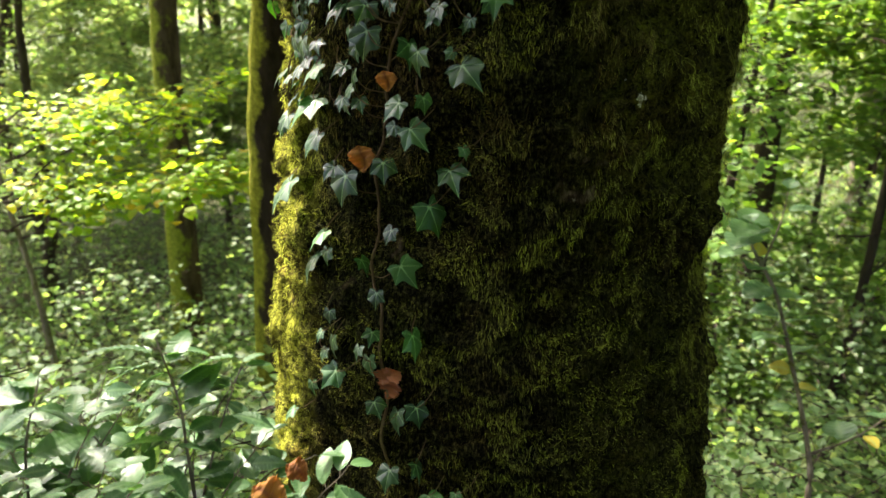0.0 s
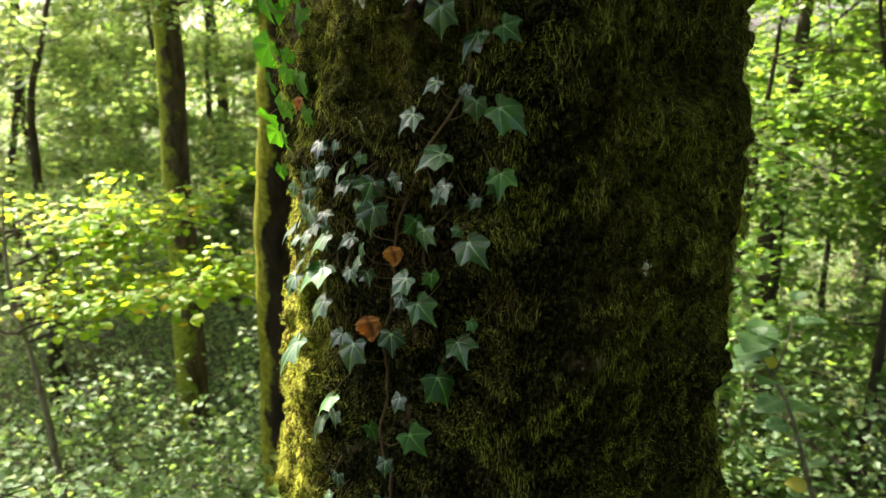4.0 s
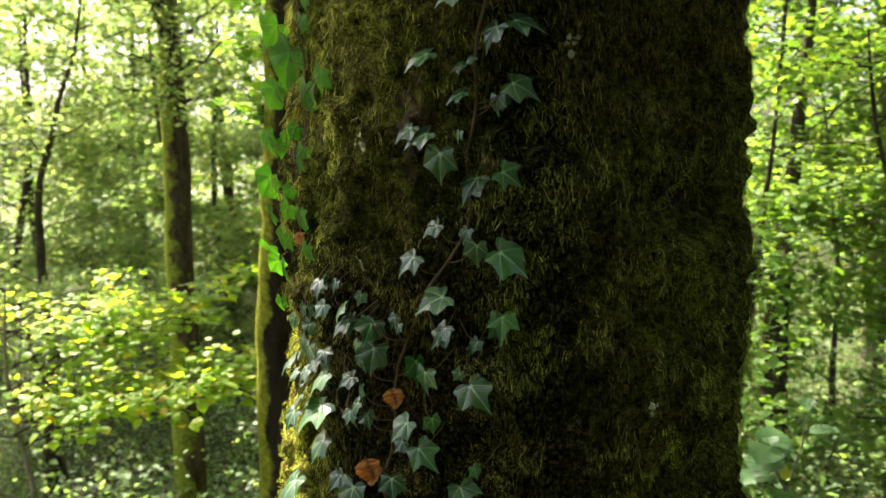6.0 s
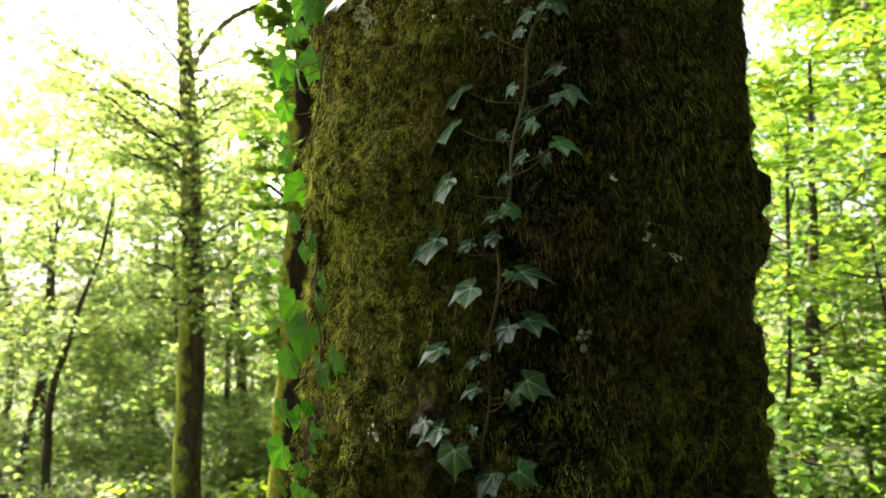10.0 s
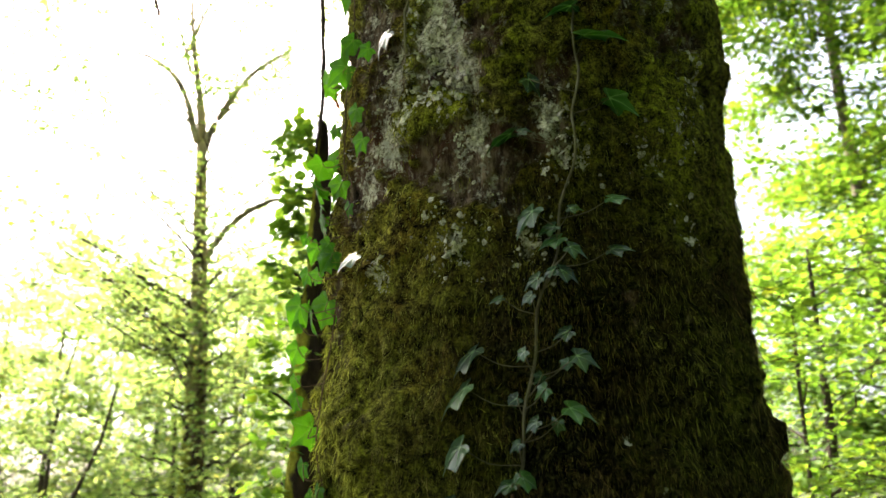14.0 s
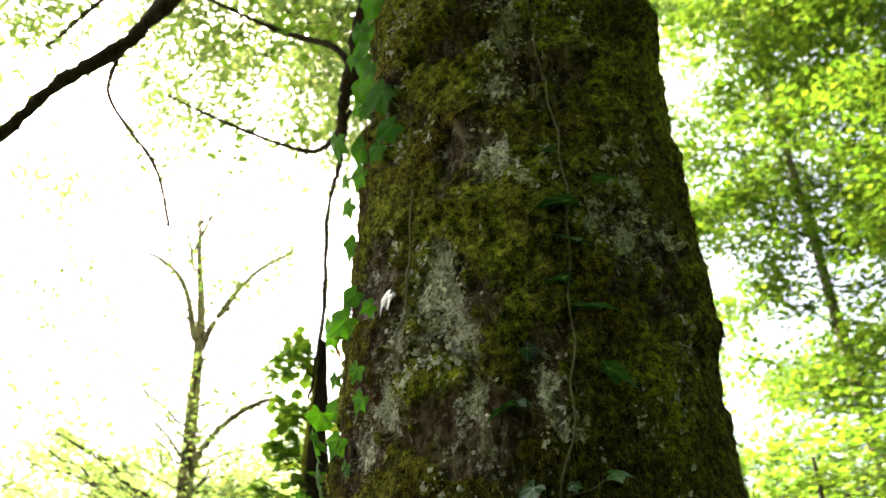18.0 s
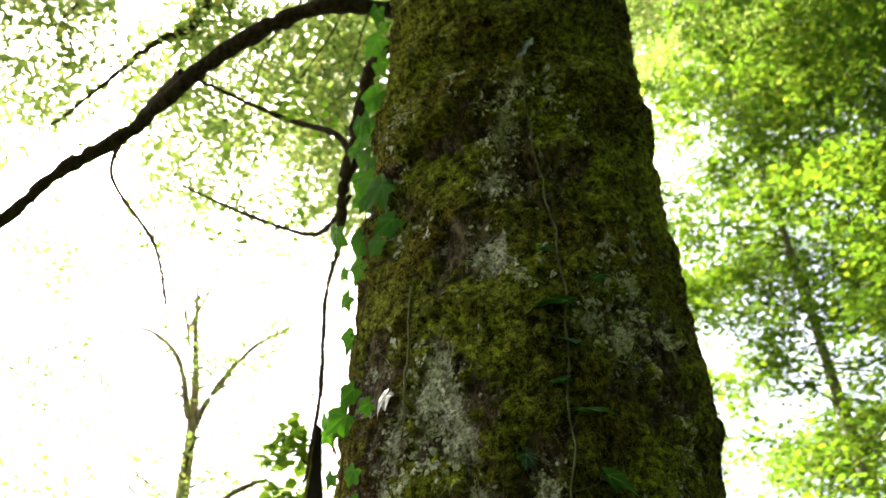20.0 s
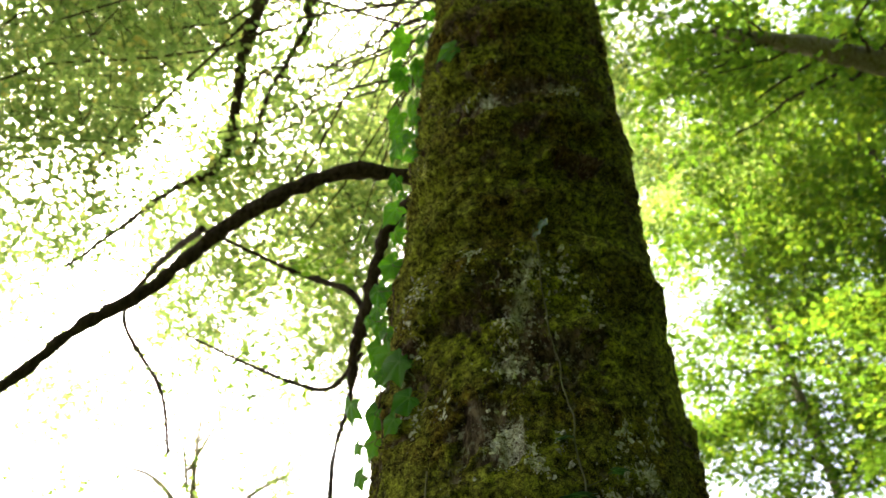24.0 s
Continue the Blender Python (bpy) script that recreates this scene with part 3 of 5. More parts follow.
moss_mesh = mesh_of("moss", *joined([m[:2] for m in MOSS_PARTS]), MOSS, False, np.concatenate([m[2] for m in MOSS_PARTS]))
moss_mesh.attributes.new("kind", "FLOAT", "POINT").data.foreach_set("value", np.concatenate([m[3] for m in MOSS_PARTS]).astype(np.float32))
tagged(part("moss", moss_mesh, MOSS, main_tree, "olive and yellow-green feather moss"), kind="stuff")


# ---- trees of the wood ----
def sprays(P, D, L, per, leaf, rng, flat=0.4, pairs=2):
    """Flat leafy twigs from the points P along D, of length L: twig prisms and single kite-shaped leaves."""
    n = len(P)
    D = unit(D)
    S = unit(np.cross(D, [0, 0, 1.0]) + 1e-6)
    L = np.asarray(L).reshape(-1, 1)
    end = P + D * L + np.array([0, 0, -0.12]) * L
    U = np.cross(S, D)
    w = 0.0025 + 0.004 * L
    ring = [S * w, -S * w * 0.5 + U * w * 0.87, -S * w * 0.5 - U * w * 0.87]
    tv = np.stack([P + r for r in ring] + [end], 1).reshape(-1, 3)
    tf = (np.arange(n)[:, None, None] * 4 + np.array([(0, 1, 3), (1, 2, 3), (2, 0, 3)])).reshape(-1, 3)
    q = (np.arange(per)[None] + rng.random((n, per))) / per
    flip = np.where(np.arange(per) % 2, 1.0, -1.0)[None, :, None]
    base = P[:, None] + (end - P)[:, None] * q[..., None] + rng.standard_normal((n, per, 3)) * leaf * 0.5
    out = flip * S[:, None]
    base = base + out * (rng.random((n, per, 1)) * 0.35 * L[:, None] * (1 - q[..., None] * 0.7))
    way = D[:, None] * 0.6 + out * rng.uniform(0.4, 1.2, (n, per, 1)) + rng.standard_normal((n, per, 3)) * 0.3 + np.array([0, 0, -0.15])
    nor = np.array([0, 0, 1.0]) + rng.standard_normal((n, per, 3)) * flat
    return (tv, tf), (base.reshape(-1, 3), way.reshape(-1, 3), nor.reshape(-1, 3))


def kites(pos, way, normal, size, width=0.7):
    """Small leaves far off: four points, folded along the rib."""
    way = unit(way)
    side = unit(np.cross(way, normal))
    up = np.cross(side, way)
    s = np.asarray(size).reshape(-1, 1)
    v = np.stack([pos, pos + s * (0.45 * way + 0.5 * width * side + 0.07 * up), pos + s * way, pos + s * (0.45 * way - 0.5 * width * side + 0.07 * up)], 1)
    f = np.array([(0, 1, 2), (0, 2, 3)])
    return v.reshape(-1, 3), (np.arange(len(pos))[:, None, None] * 4 + f).reshape(-1, 3)


def limb_line(b, direction, length, rise, rng, droop=0.25, n=14):
    d = np.array([math.sin(radians(direction)), math.cos(radians(direction)), 0])
    u = np.linspace(0, 1, n)[:, None]
    return b + d * length * u + np.array([0, 0, 1.0]) * length * (rise * u - droop * u ** 2 * abs(rise)) + np.cumsum(rng.standard_normal((n, 3)), 0) * length * 0.02


SUNNY_FOOT = np.array([-0.36, 1.55, 1.05])
SUNNY_SPOTS = ((np.array([-2.15, 3.9, 0.7]), 0.7), (np.array([-0.82, 3.5, 0.9]), 0.3), (np.array([-0.72, 3.35, 1.5]), 0.25))


def leaf_out(lines, rng, dens, reach, per, leaf, start=0.2, loose=0.14, flat=0.4, gap=None):
    """Sprays along limb lines; gap opens holes between clumps of leaves."""
    P, D, L = [], [], []
    for line in lines:
        total = np.linalg.norm(np.diff(line, axis=0), axis=1).sum()
        k = max(2, int(total * dens))
        s = start + (1 - start) * rng.random(k) ** 0.8
        q = s * (len(line) - 1)
        p = np.stack([np.interp(q, np.arange(len(line)), line[:, c]) for c in range(3)], -1)
        way = unit(line[-1] - line[0])
        side = unit(np.cross(way, [0, 0, 1.0])) * rng.choice([-1.0, 1.0], (k, 1))
        P.append(p + rng.standard_normal((k, 3)) * loose * [1, 1, 0.7])
        D.append(way * rng.uniform(0.2, 1.0, (k, 1)) + side * rng.uniform(0.2, 1.1, (k, 1)) + rng.standard_normal((k, 3)) * [0.2, 0.2, 0.18])
        L.append(reach * rng.uniform(0.5, 1.15, k) * (1.2 - 0.6 * s))
    P, D, L = np.concatenate(P), np.concatenate(D), np.concatenate(L)
    near_beam = np.min([np.linalg.norm(np.cross(P - SUNNY_FOOT - [-min(h, 0.22), 0, h], np.array(sun_way)), axis=1) - (0.5 if h < 0.1 else 0.2) for h in np.linspace(0, 4.2, 15)], axis=0) < 0
    for spot, r in SUNNY_SPOTS:
        near_beam |= (np.linalg.norm(np.cross(P - spot, np.array(sun_way)), axis=1) < np.interp(P[:, 2], [5, 7], [r, min(r, 0.35)])) & (P[:, 2] > spot[2] + 0.9)
    P, D, L = P[~near_beam], D[~near_beam], L[~near_beam]
    if gap is not None:
        keep = fbm(P * [0.75, 0.75, 1.1], 103, 3, 0.6) + 0.12 * rng.standard_normal(len(P)) > gap
        P, D, L = P[keep], D[keep], L[keep]
    return sprays(P, D, L, per, leaf, rng, flat)


def tree(label, line, radii, limbs, leaf=0.065, mat=BEECH, seed=1, bark=BARK_FAR, sides=14, thing=None, dens=18, reach=0.42, per=14, flat=0.4, loose=0.14, start=0.2, group="trees of the wood", near=False, limb_r=0.045, gap=None, crook=0.0):
    """A trunk along a line, limbs (height share or place, direction, length, rise) and a crown of single leaves."""
    rng = np.random.default_rng(seed)
    ob = thing or tagged(new("tree"), label, "tree", group)
    if line is not None:
        pts = bent(line, 40)
        pts[1:, :2] += np.cumsum(rng.standard_normal((39, 2)), 0) * radii[0] * 0.04
        pts[1:, :2] += np.stack([np.convolve(np.cumsum(rng.standard_normal(45)), np.ones(7) / 7, "valid") for _ in range(2)], -1) * crook
        part("trunk", as_tris(*tube(pts, radii, sides, 0.04, rng)), bark, ob, smooth=True)
    lines = []
    for at, direction, length, rise in limbs:
        if line is not None:
            b = pts[min(int(at * 39), 39)]
            r0 = np.interp(at, np.linspace(0, 1, len(radii)), radii) * 0.2
        else:
            b, r0 = np.array(at, float), limb_r
        lines.append(limb_line(b, direction, length, rise, rng))
        part("limb", as_tris(*tube(lines[-1], (max(r0, 0.008), r0 * 0.5, 0.004), 6, 0.06, rng)), BARK_TWIG, ob)
    if lines and dens:
        twigs, (p, d, n) = leaf_out(lines, rng, dens, reach, per, leaf, start, loose, flat, gap)
        tagged(part("twig_mass", twigs, BARK_TWIG, ob), kind="stuff")
        tagged(part("crown", (leaf_field if near else kites)(p, d, n, leaf * rng.uniform(0.65, 1.25, len(p)), 0.72), mat, ob), kind="stuff")
    return ob


def fan(rng, count, low, high, toward, spread, length, rise):
    """Limbs round a trunk: even in height, loose in direction."""
    return [(low + (high - low) * (k + rng.random()) / count, toward + rng.uniform(-spread, spread), length * rng.uniform(0.6, 1.15), rise + rng.uniform(-0.15, 0.15)) for k in range(count)]


R = np.random.default_rng(77)
# the bare-topped tree, mossy on the side painted as sunlit
slender = tree("slender mossy tree with thin sunlit yellow leaves", [(-2.12, 5.8, -1.5), (-2.05, 5.75, 0.6), (-2.06, 5.95, 2.2), (-2.1, 6.0, 3.8), (-2.18, 6.0, 5.2), (-2.3, 6.0, 6.0), (-2.38, 6.0, 7.2)], (0.125, 0.104, 0.092, 0.066, 0.044, 0.026, 0.006),
     [(0.50, -75, 2.4, 0.75), (0.48, -105, 2.2, 0.7), (0.52, 60, 1.0, 0.5), (0.6, 75, 1.5, 0.5), (0.66, 105, 1.3, 0.4), (0.72, 60, 1.2, 0.6), (0.78, 95, 1.0, 0.5), (0.58, -60, 1.6, 0.9), (0.5, 120, 1.0, 0.3), (0.9, 70, 0.6, 1.3), (0.45, -40, 1.0, 0.3), (0.8, -100, 0.45, 1.9), (0.74, 70, 0.6, 1.7), (0.9, 20, 0.3, 2.0), (0.7, -80, 0.4, 1.6)] + [(0.335 + 0.0095 * k, 125 + (k * 37) % 110, 0.55 + 0.1 * (k % 4), 0.3) for k in range(24)] + [(0.42 + 0.03 * k, -55 - 16 * k, 2.3 - 0.15 * k, 0.85 + 0.08 * (k % 3)) for k in range(6)] + [(0.44 + 0.025 * k, -120 + 47 * k, 1.3 + 0.1 * (k % 3), 0.7) for k in range(8)],
     0.05, PALE_LEAF, 3, BARK_BARE, dens=22, per=11, start=0.08, crook=0.012)
# the ivied stem close behind the big trunk
tree("thin dark stem half hidden by sunlit ivy leaves", [(-0.86, 3.62, -1.0), (-0.77, 3.5, 0.86), (-0.63, 3.25, 1.9), (-0.53, 3.0, 2.8), (-0.5, 2.9, 3.7)], (0.12, 0.10, 0.09, 0.075, 0.02),
     [(0.52 + 0.05 * k, -90 + 25 * (k % 3), 0.14, 1.2) for k in range(10)], 0.05, BEECH, 4, BARK_STEM, dens=60, reach=0.12, per=8, loose=0.05, near=True)
# young trees with light foliage, downhill
for x, y, r, h, dx, s in ((-3.3, 9.6, 0.09, 5.4, -0.5, 13), (-5.0, 12.5, 0.12, 6.8, 0.4, 16), (-2.6, 13.5, 0.12, 7.2, -0.4, 18), (-6.6, 14.0, 0.13, 7.0, 0.4, 19), (-4.2, 15.5, 0.13, 7.6, 0.3, 41), (-2.3, 9.5, 0.12, 5.2, 0.4, 15), (-1.2, 9.0, 0.10, 5.4, 0.2, 17),
                           (-3.4, 12.5, 0.13, 6.4, -0.2, 20), (-5.6, 10.6, 0.1, 6.6, 0.3, 42), (-3.0, 10.6, 0.09, 6.0, 0.3, 43), (-7.2, 12.0, 0.12, 7.0, -0.3, 44)):
    g, h = float(ground_z(x, y)), h + 0.9
    tree("slender dark woodland tree with light green foliage", [(x, y, g - 0.2), (x + dx * 0.2, y, g + h * 0.4), (x + dx, y + 0.2, g + h)], (r * 0.62, r * 0.45, r * 0.1), fan(R, 20, 0.25, 0.99, -60, 180, 1.7, 0.45), 0.082, PALE_LEAF, s, BARK_DARK, dens=29, reach=0.5, per=12, crook=0.03)
for x, y, r, h, dx, s in ((-3.8, 7.0, 0.11, 5.2, 0.3, 11), (-4.0, 7.5, 0.09, 5.2, -0.6, 12), (-4.9, 9.0, 0.1, 6.0, 0.5, 14)):
    g = float(ground_z(x, y))
    tree("slender dark woodland tree with sparse light foliage", [(x, y, g - 0.2), (x + dx * 0.2, y, g + h * 0.4), (x + dx, y + 0.2, g + h)], (r * 0.6, r * 0.42, r * 0.08), fan(R, 12, 0.35, 0.99, -60, 180, 1.5, 0.5), 0.07, PALE_LEAF, s, BARK_DARK, dens=22, reach=0.5, crook=0.05)
# the yellowing sapling in the sun
tree("young sapling with sunlit yellow-green leaves in layers", [(-2.0, 3.68, -0.9), (-2.1, 3.75, 0.0), (-2.19, 3.84, 0.35), (-2.28, 3.9, 0.72), (-2.3, 4.0, 1.2)], (0.022, 0.018, 0.014, 0.01, 0.004),
     [(0.55, 75, 1.3, 0.12), (0.62, 60, 1.2, 0.25), (0.68, 95, 1.1, 0.2), (0.74, 40, 1.0, 0.3), (0.6, -90, 0.9, 0.2), (0.8, 90, 0.9, 0.25), (0.85, 20, 0.8, 0.3), (0.66, 85, 1.45, 0.3), (0.9, -60, 0.8, 0.2), (0.58, 100, 1.1, 0.3), (0.7, 65, 1.3, 0.4), (0.92, 80, 0.9, 0.15), (0.76, 110, 0.8, 0.1)],
     0.050, BEECH_YELLOW, 51, BARK_PALE, 7, dens=19, reach=0.36, per=13, loose=0.035, start=0.12, flat=0.22, near=True)
# beeches on the other side: dark stems low down, then tall crowns with clumps of leaves and holes between them
for x, y, r, h, s, n in ((2.5, 5.75, 0.13, 5.6, 21, 22), (1.93, 5.0, 0.045, 4.6, 22, 16), (3.0, 8.5, 0.12, 6.0, 24, 20), (1.9, 10.5, 0.12, 6.5, 26, 18), (6.0, 9.5, 0.2, 8, 27, 24), (4.4, 7.2, 0.14, 6.5, 23, 24)):
    g = float(ground_z(x, y))
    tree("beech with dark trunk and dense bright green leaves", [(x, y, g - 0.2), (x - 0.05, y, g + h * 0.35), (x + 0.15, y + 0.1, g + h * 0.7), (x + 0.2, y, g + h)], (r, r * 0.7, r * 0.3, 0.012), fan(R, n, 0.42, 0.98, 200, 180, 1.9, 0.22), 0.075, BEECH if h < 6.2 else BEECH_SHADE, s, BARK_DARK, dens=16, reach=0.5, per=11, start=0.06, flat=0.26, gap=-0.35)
for x, y, r, h, s, n, b in ((5.2, 9.4, 0.15, 18, 33, 96, BARK_PALE), (6.4, 7.0, 0.18, 17, 34, 90, BARK_DARK), (5.6, 4.4, 0.16, 14, 35, 56, BARK_DARK), (8.6, 9.5, 0.2, 18, 36, 60, BARK_DARK)):
    g = float(ground_z(x, y))
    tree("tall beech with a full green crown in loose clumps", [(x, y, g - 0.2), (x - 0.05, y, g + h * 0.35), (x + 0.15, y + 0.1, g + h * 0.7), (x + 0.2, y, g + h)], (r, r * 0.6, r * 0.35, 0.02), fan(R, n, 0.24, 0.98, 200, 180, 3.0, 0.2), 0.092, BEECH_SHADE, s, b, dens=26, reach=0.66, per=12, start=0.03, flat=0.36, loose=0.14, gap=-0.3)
# young beeches that fill the gap beside the trunk
for x, y, h, s in ((2.25, 4.3, 3.7, 28), (3.1, 5.0, 4.3, 29), (1.75, 5.9, 4.0, 30), (3.3, 6.7, 4.3, 45), (2.3, 7.6, 4.6, 46), (4.3, 5.9, 4.1, 47), (4.6, 8.4, 4.8, 48)):
    g = float(ground_z(x, y))
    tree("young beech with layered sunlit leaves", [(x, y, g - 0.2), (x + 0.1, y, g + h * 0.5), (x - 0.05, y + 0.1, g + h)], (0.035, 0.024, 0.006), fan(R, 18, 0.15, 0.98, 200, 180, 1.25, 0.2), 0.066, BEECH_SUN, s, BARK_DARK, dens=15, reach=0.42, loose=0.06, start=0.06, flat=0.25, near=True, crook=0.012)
# unseen trees added behind the path to shade it
for x, y, h, s in ((-2.7, -3.6, 10, 61), (2.8, -3.0, 11, 62), (0.3, -5.5, 13, 63), (6.8, -2.0, 12, 65), (-4.5, -6.5, 13, 66), (4.5, -6.0, 13, 67)):
    g = float(ground_z(x, y))
    tree("unseen tall beech added behind the path for shade", [(x, y, g - 0.2), (x, y, g + h * 0.5), (x + 0.2, y, g + h)], (0.2, 0.15, 0.03), fan(R, 26, 0.12, 0.98, 0, 180, 2.9, 0.25), 0.26, BEECH, s, dens=12, reach=0.9, per=11, loose=0.3)
# the big tree's own crown, high behind it
R2 = np.random.default_rng(178)
tree("", None, None, [((0.25, 1.8, 7.6 + 0.16 * k), -88 + (k * 47) % 132 + R2.uniform(-6, 6), R2.uniform(5.0, 8.6), R2.uniform(0.18, 0.5)) for k in range(28)] + [((0.25, 1.8, 7.0 + 0.2 * k), -52 - 6 * k, 7.6, 0.16 + 0.03 * k) for k in range(7)] + [((0.25, 1.7, 8.6 + 0.4 * k), 175 + 30 * k, 5.0, 0.4) for k in range(4)], 0.056, PALE_LEAF, 31, thing=main_tree, limb_r=0.013, dens=43, reach=0.62, loose=0.36, start=0.3, gap=-0.95)


# sparse drooping sprays below the crown
tree("", None, None, [((0.2, 1.9, 6.6 + 0.1 * k), -92 + 5.0 * k + R2.uniform(-5, 5), R2.uniform(4.8, 7.0), R2.uniform(0.0, 0.3)) for k in range(18)], 0.058, PALE_LEAF, 32, thing=main_tree, dens=19, reach=0.55, loose=0.34, start=0.42, limb_r=0.011, gap=-0.6)


def branch(points, radii, seed, leafy_part=0.0, knobs=0.12, name="branch", label="", parent=None, n=60, mat=BARK_TWIG, leaf_mat=BEECH):
    """A bare, knotty branch along a line."""
    rng = np.random.default_rng(seed)
    line = bent(points, n) + rng.standard_normal((n, 3)) * radii[0] * 0.07
    part(name, as_tris(*tube(line, radii, 9, knobs, rng)), mat, parent or main_tree, label, smooth=True)
    if leafy_part:
        twigs, (p, d, nn) = leaf_out([line], rng, leafy_part, 0.26, 8, 0.05, 0.3, 0.08)
        tagged(part("twig_mass", twigs, BARK_TWIG, parent or main_tree), kind="stuff")
        tagged(part("leaves", kites(p, d, nn, 0.048 * rng.uniform(0.6, 1.2, len(p))), leaf_mat, parent or main_tree), kind="stuff")


# the slender tree's forked, arching top
for k, (line, r) in enumerate((([(-2.2, 6, 5.2), (-2.37, 6, 5.75), (-2.66, 6, 6.05), (-3.0, 6, 6.17)], 0.032), ([(-2.15, 6, 5.05), (-2.03, 6, 5.4), (-1.76, 6, 5.82), (-1.42, 6.05, 6.1)], 0.034), ([(-2.1, 6, 4.0), (-1.97, 6, 4.3), (-1.75, 6, 4.52), (-1.5, 6, 4.63), (-1.34, 6, 4.56)], 0.032),
                               ([(-2.02, 6, 5.4), (-1.9, 6, 5.5), (-1.75, 6, 5.38)], 0.014), ([(-2.3, 6, 5.9), (-2.42, 6, 6.3), (-2.62, 6, 6.75)], 0.02), ([(-2.33, 6, 6.1), (-2.2, 6, 6.5), (-2.05, 6, 6.8)], 0.018), ([(-2.2, 6, 5.3), (-2.34, 6, 5.45), (-2.4, 6, 5.35)], 0.012), ([(-1.9, 6, 5.65), (-1.8, 5.9, 6.1), (-1.62, 5.9, 6.4)], 0.01))):
    branch(line, (r, r * 0.75, r * 0.3), 120 + k, 8, 0.1, "limb", parent=slender, n=24, mat=BARK_BARE, leaf_mat=PALE_LEAF)
branch([(-0.05, 1.85, 4.98), (-0.38, 1.78, 4.96), (-0.64, 1.81, 4.88), (-0.9, 1.89, 4.74), (-1.17, 2.0, 4.52), (-1.38, 2.02, 4.36), (-1.58, 2.07, 4.15), (-1.9, 2.1, 3.85)], (0.036, 0.033, 0.028, 0.024, 0.018), 71, 0, 0.17, label="long bare dark branch")
branch([(-0.05, 1.9, 5.1), (-0.25, 2.03, 4.91), (-0.31, 2.15, 4.8), (-0.37, 2.32, 4.62), (-0.41, 2.4, 4.51), (-0.43, 2.53, 4.35), (-0.49, 2.64, 4.16), (-0.52, 2.84, 3.79), (-0.57, 2.9, 3.45)], (0.03, 0.028, 0.027, 0.03, 0.024, 0.01, 0.009, 0.008, 0.006), 72, 0, 0.22, label="knotty dark hanging branch")
tree("tall grey tree leaning in overhead with yellowing leaves", [(6.5, 2.2, -0.6), (5.6, 2.6, 4.5), (4.35, 3.3, 7.9), (3.45, 3.3, 8.55), (2.5, 3.3, 9.0)], (0.2, 0.15, 0.12, 0.1, 0.05), fan(R, 16, 0.62, 0.98, 220, 120, 1.3, 0.1), 0.085, BEECH, 81, BARK_PALE, dens=9, reach=0.45)
branch([(-0.36, 2.3, 4.64), (-0.45, 2.3, 4.78), (-0.71, 2.35, 4.95), (-1.1, 2.13, 5.01)], (0.016, 0.013, 0.006), 73, 14)
branch([(-0.38, 2.42, 4.52), (-0.55, 2.7, 4.55), (-0.72, 2.68, 4.57), (-0.96, 2.57, 4.62), (-1.18, 2.44, 4.67)], (0.012, 0.011, 0.008, 0.004), 74, 10)
branch([(-1.1, 2.13, 5.01), (-1.6, 2.8, 5.45), (-1.94, 3.3, 5.51), (-1.74, 3.63, 5.24), (-1.68, 3.86, 4.95)], (0.016, 0.014, 0.010), 75, 4)
branch([(0.1, 1.9, 8.9), (-1.2, 2.4, 8.8), (-1.66, 3.05, 8.44), (-1.92, 3.85, 7.85), (-2.35, 3.99, 7.57), (-3.09, 4.24, 6.94)], (0.06, 0.055, 0.05, 0.03, 0.015), 76, 8)
branch([(0.0, 1.9, 8.6), (-1.1, 2.82, 8.68), (-1.14, 2.98, 8.6), (-1.55, 3.51, 8.2), (-1.7, 3.9, 7.8)], (0.04, 0.03, 0.012), 77, 10)


# ---- undergrowth and far woods ----
def undergrowth():
    rng = np.random.default_rng(91)
    n = 13000
    y = 2.0 + 11 * rng.random(n) ** 1.2
    x = rng.uniform(-1, 1, n) * (0.75 * y + 1.0)
    bush = 0.5 + 0.5 * fbm(np.stack([x * 0.9, y * 0.9, 0 * x], -1), 95, 3)
    z = ground_z(x, y) + rng.random(n) ** 0.8 * (0.3 + np.interp(y, [3, 6], [1.1, 1.9]) * np.clip(bush, 0, 1.2))
    D = np.stack([rng.standard_normal(n), rng.standard_normal(n) - 0.3, rng.uniform(-0.1, 0.5, n)], -1)
    twigs, (p, d, nn) = sprays(np.stack([x, y, z], -1), D, rng.uniform(0.2, 0.45, n), 9, 0.06, rng, 0.45)
    ob = tagged(part("undergrowth", kites(p, d, nn, 0.052 * rng.uniform(0.6, 1.3, len(p)), 0.7), UNDER), "dense low undergrowth of small green leaves", "undergrowth", kind="stuff")
    part("twig_mass", twigs, BARK_TWIG, ob)


def far_woods():
    rng = np.random.default_rng(97)
    n = 9500
    a = np.radians(rng.uniform(-75, 75, n))
    dist = rng.uniform(17, 36, n)
    x, y = dist * np.sin(a), dist * np.cos(a)
    top = np.interp(np.degrees(a), [-75, -40, -8, 5, 75], [12.5, 11.5, 10.5, 13, 15]) * (0.75 + 0.35 * fbm(np.stack([x * 0.3, y * 0.3, 0 * x], -1), 99, 2)) * (dist / 20)
    z = -1.6 + rng.random(n) * (top + 1.6)
    D = rng.standard_normal((n, 3)) * [1, 1, 0.25]
    twigs, (p, d, nn) = sprays(np.stack([x, y, z], -1), D, rng.uniform(0.8, 1.6, n), 10, 0.22, rng, 0.5)
    tagged(part("far_foliage", kites(p, d, nn, 0.2 * rng.uniform(0.6, 1.3, len(p)), 0.75), BEECH), "distant pale green foliage of the wood", "foliage", kind="stuff")


undergrowth()
far_woods()


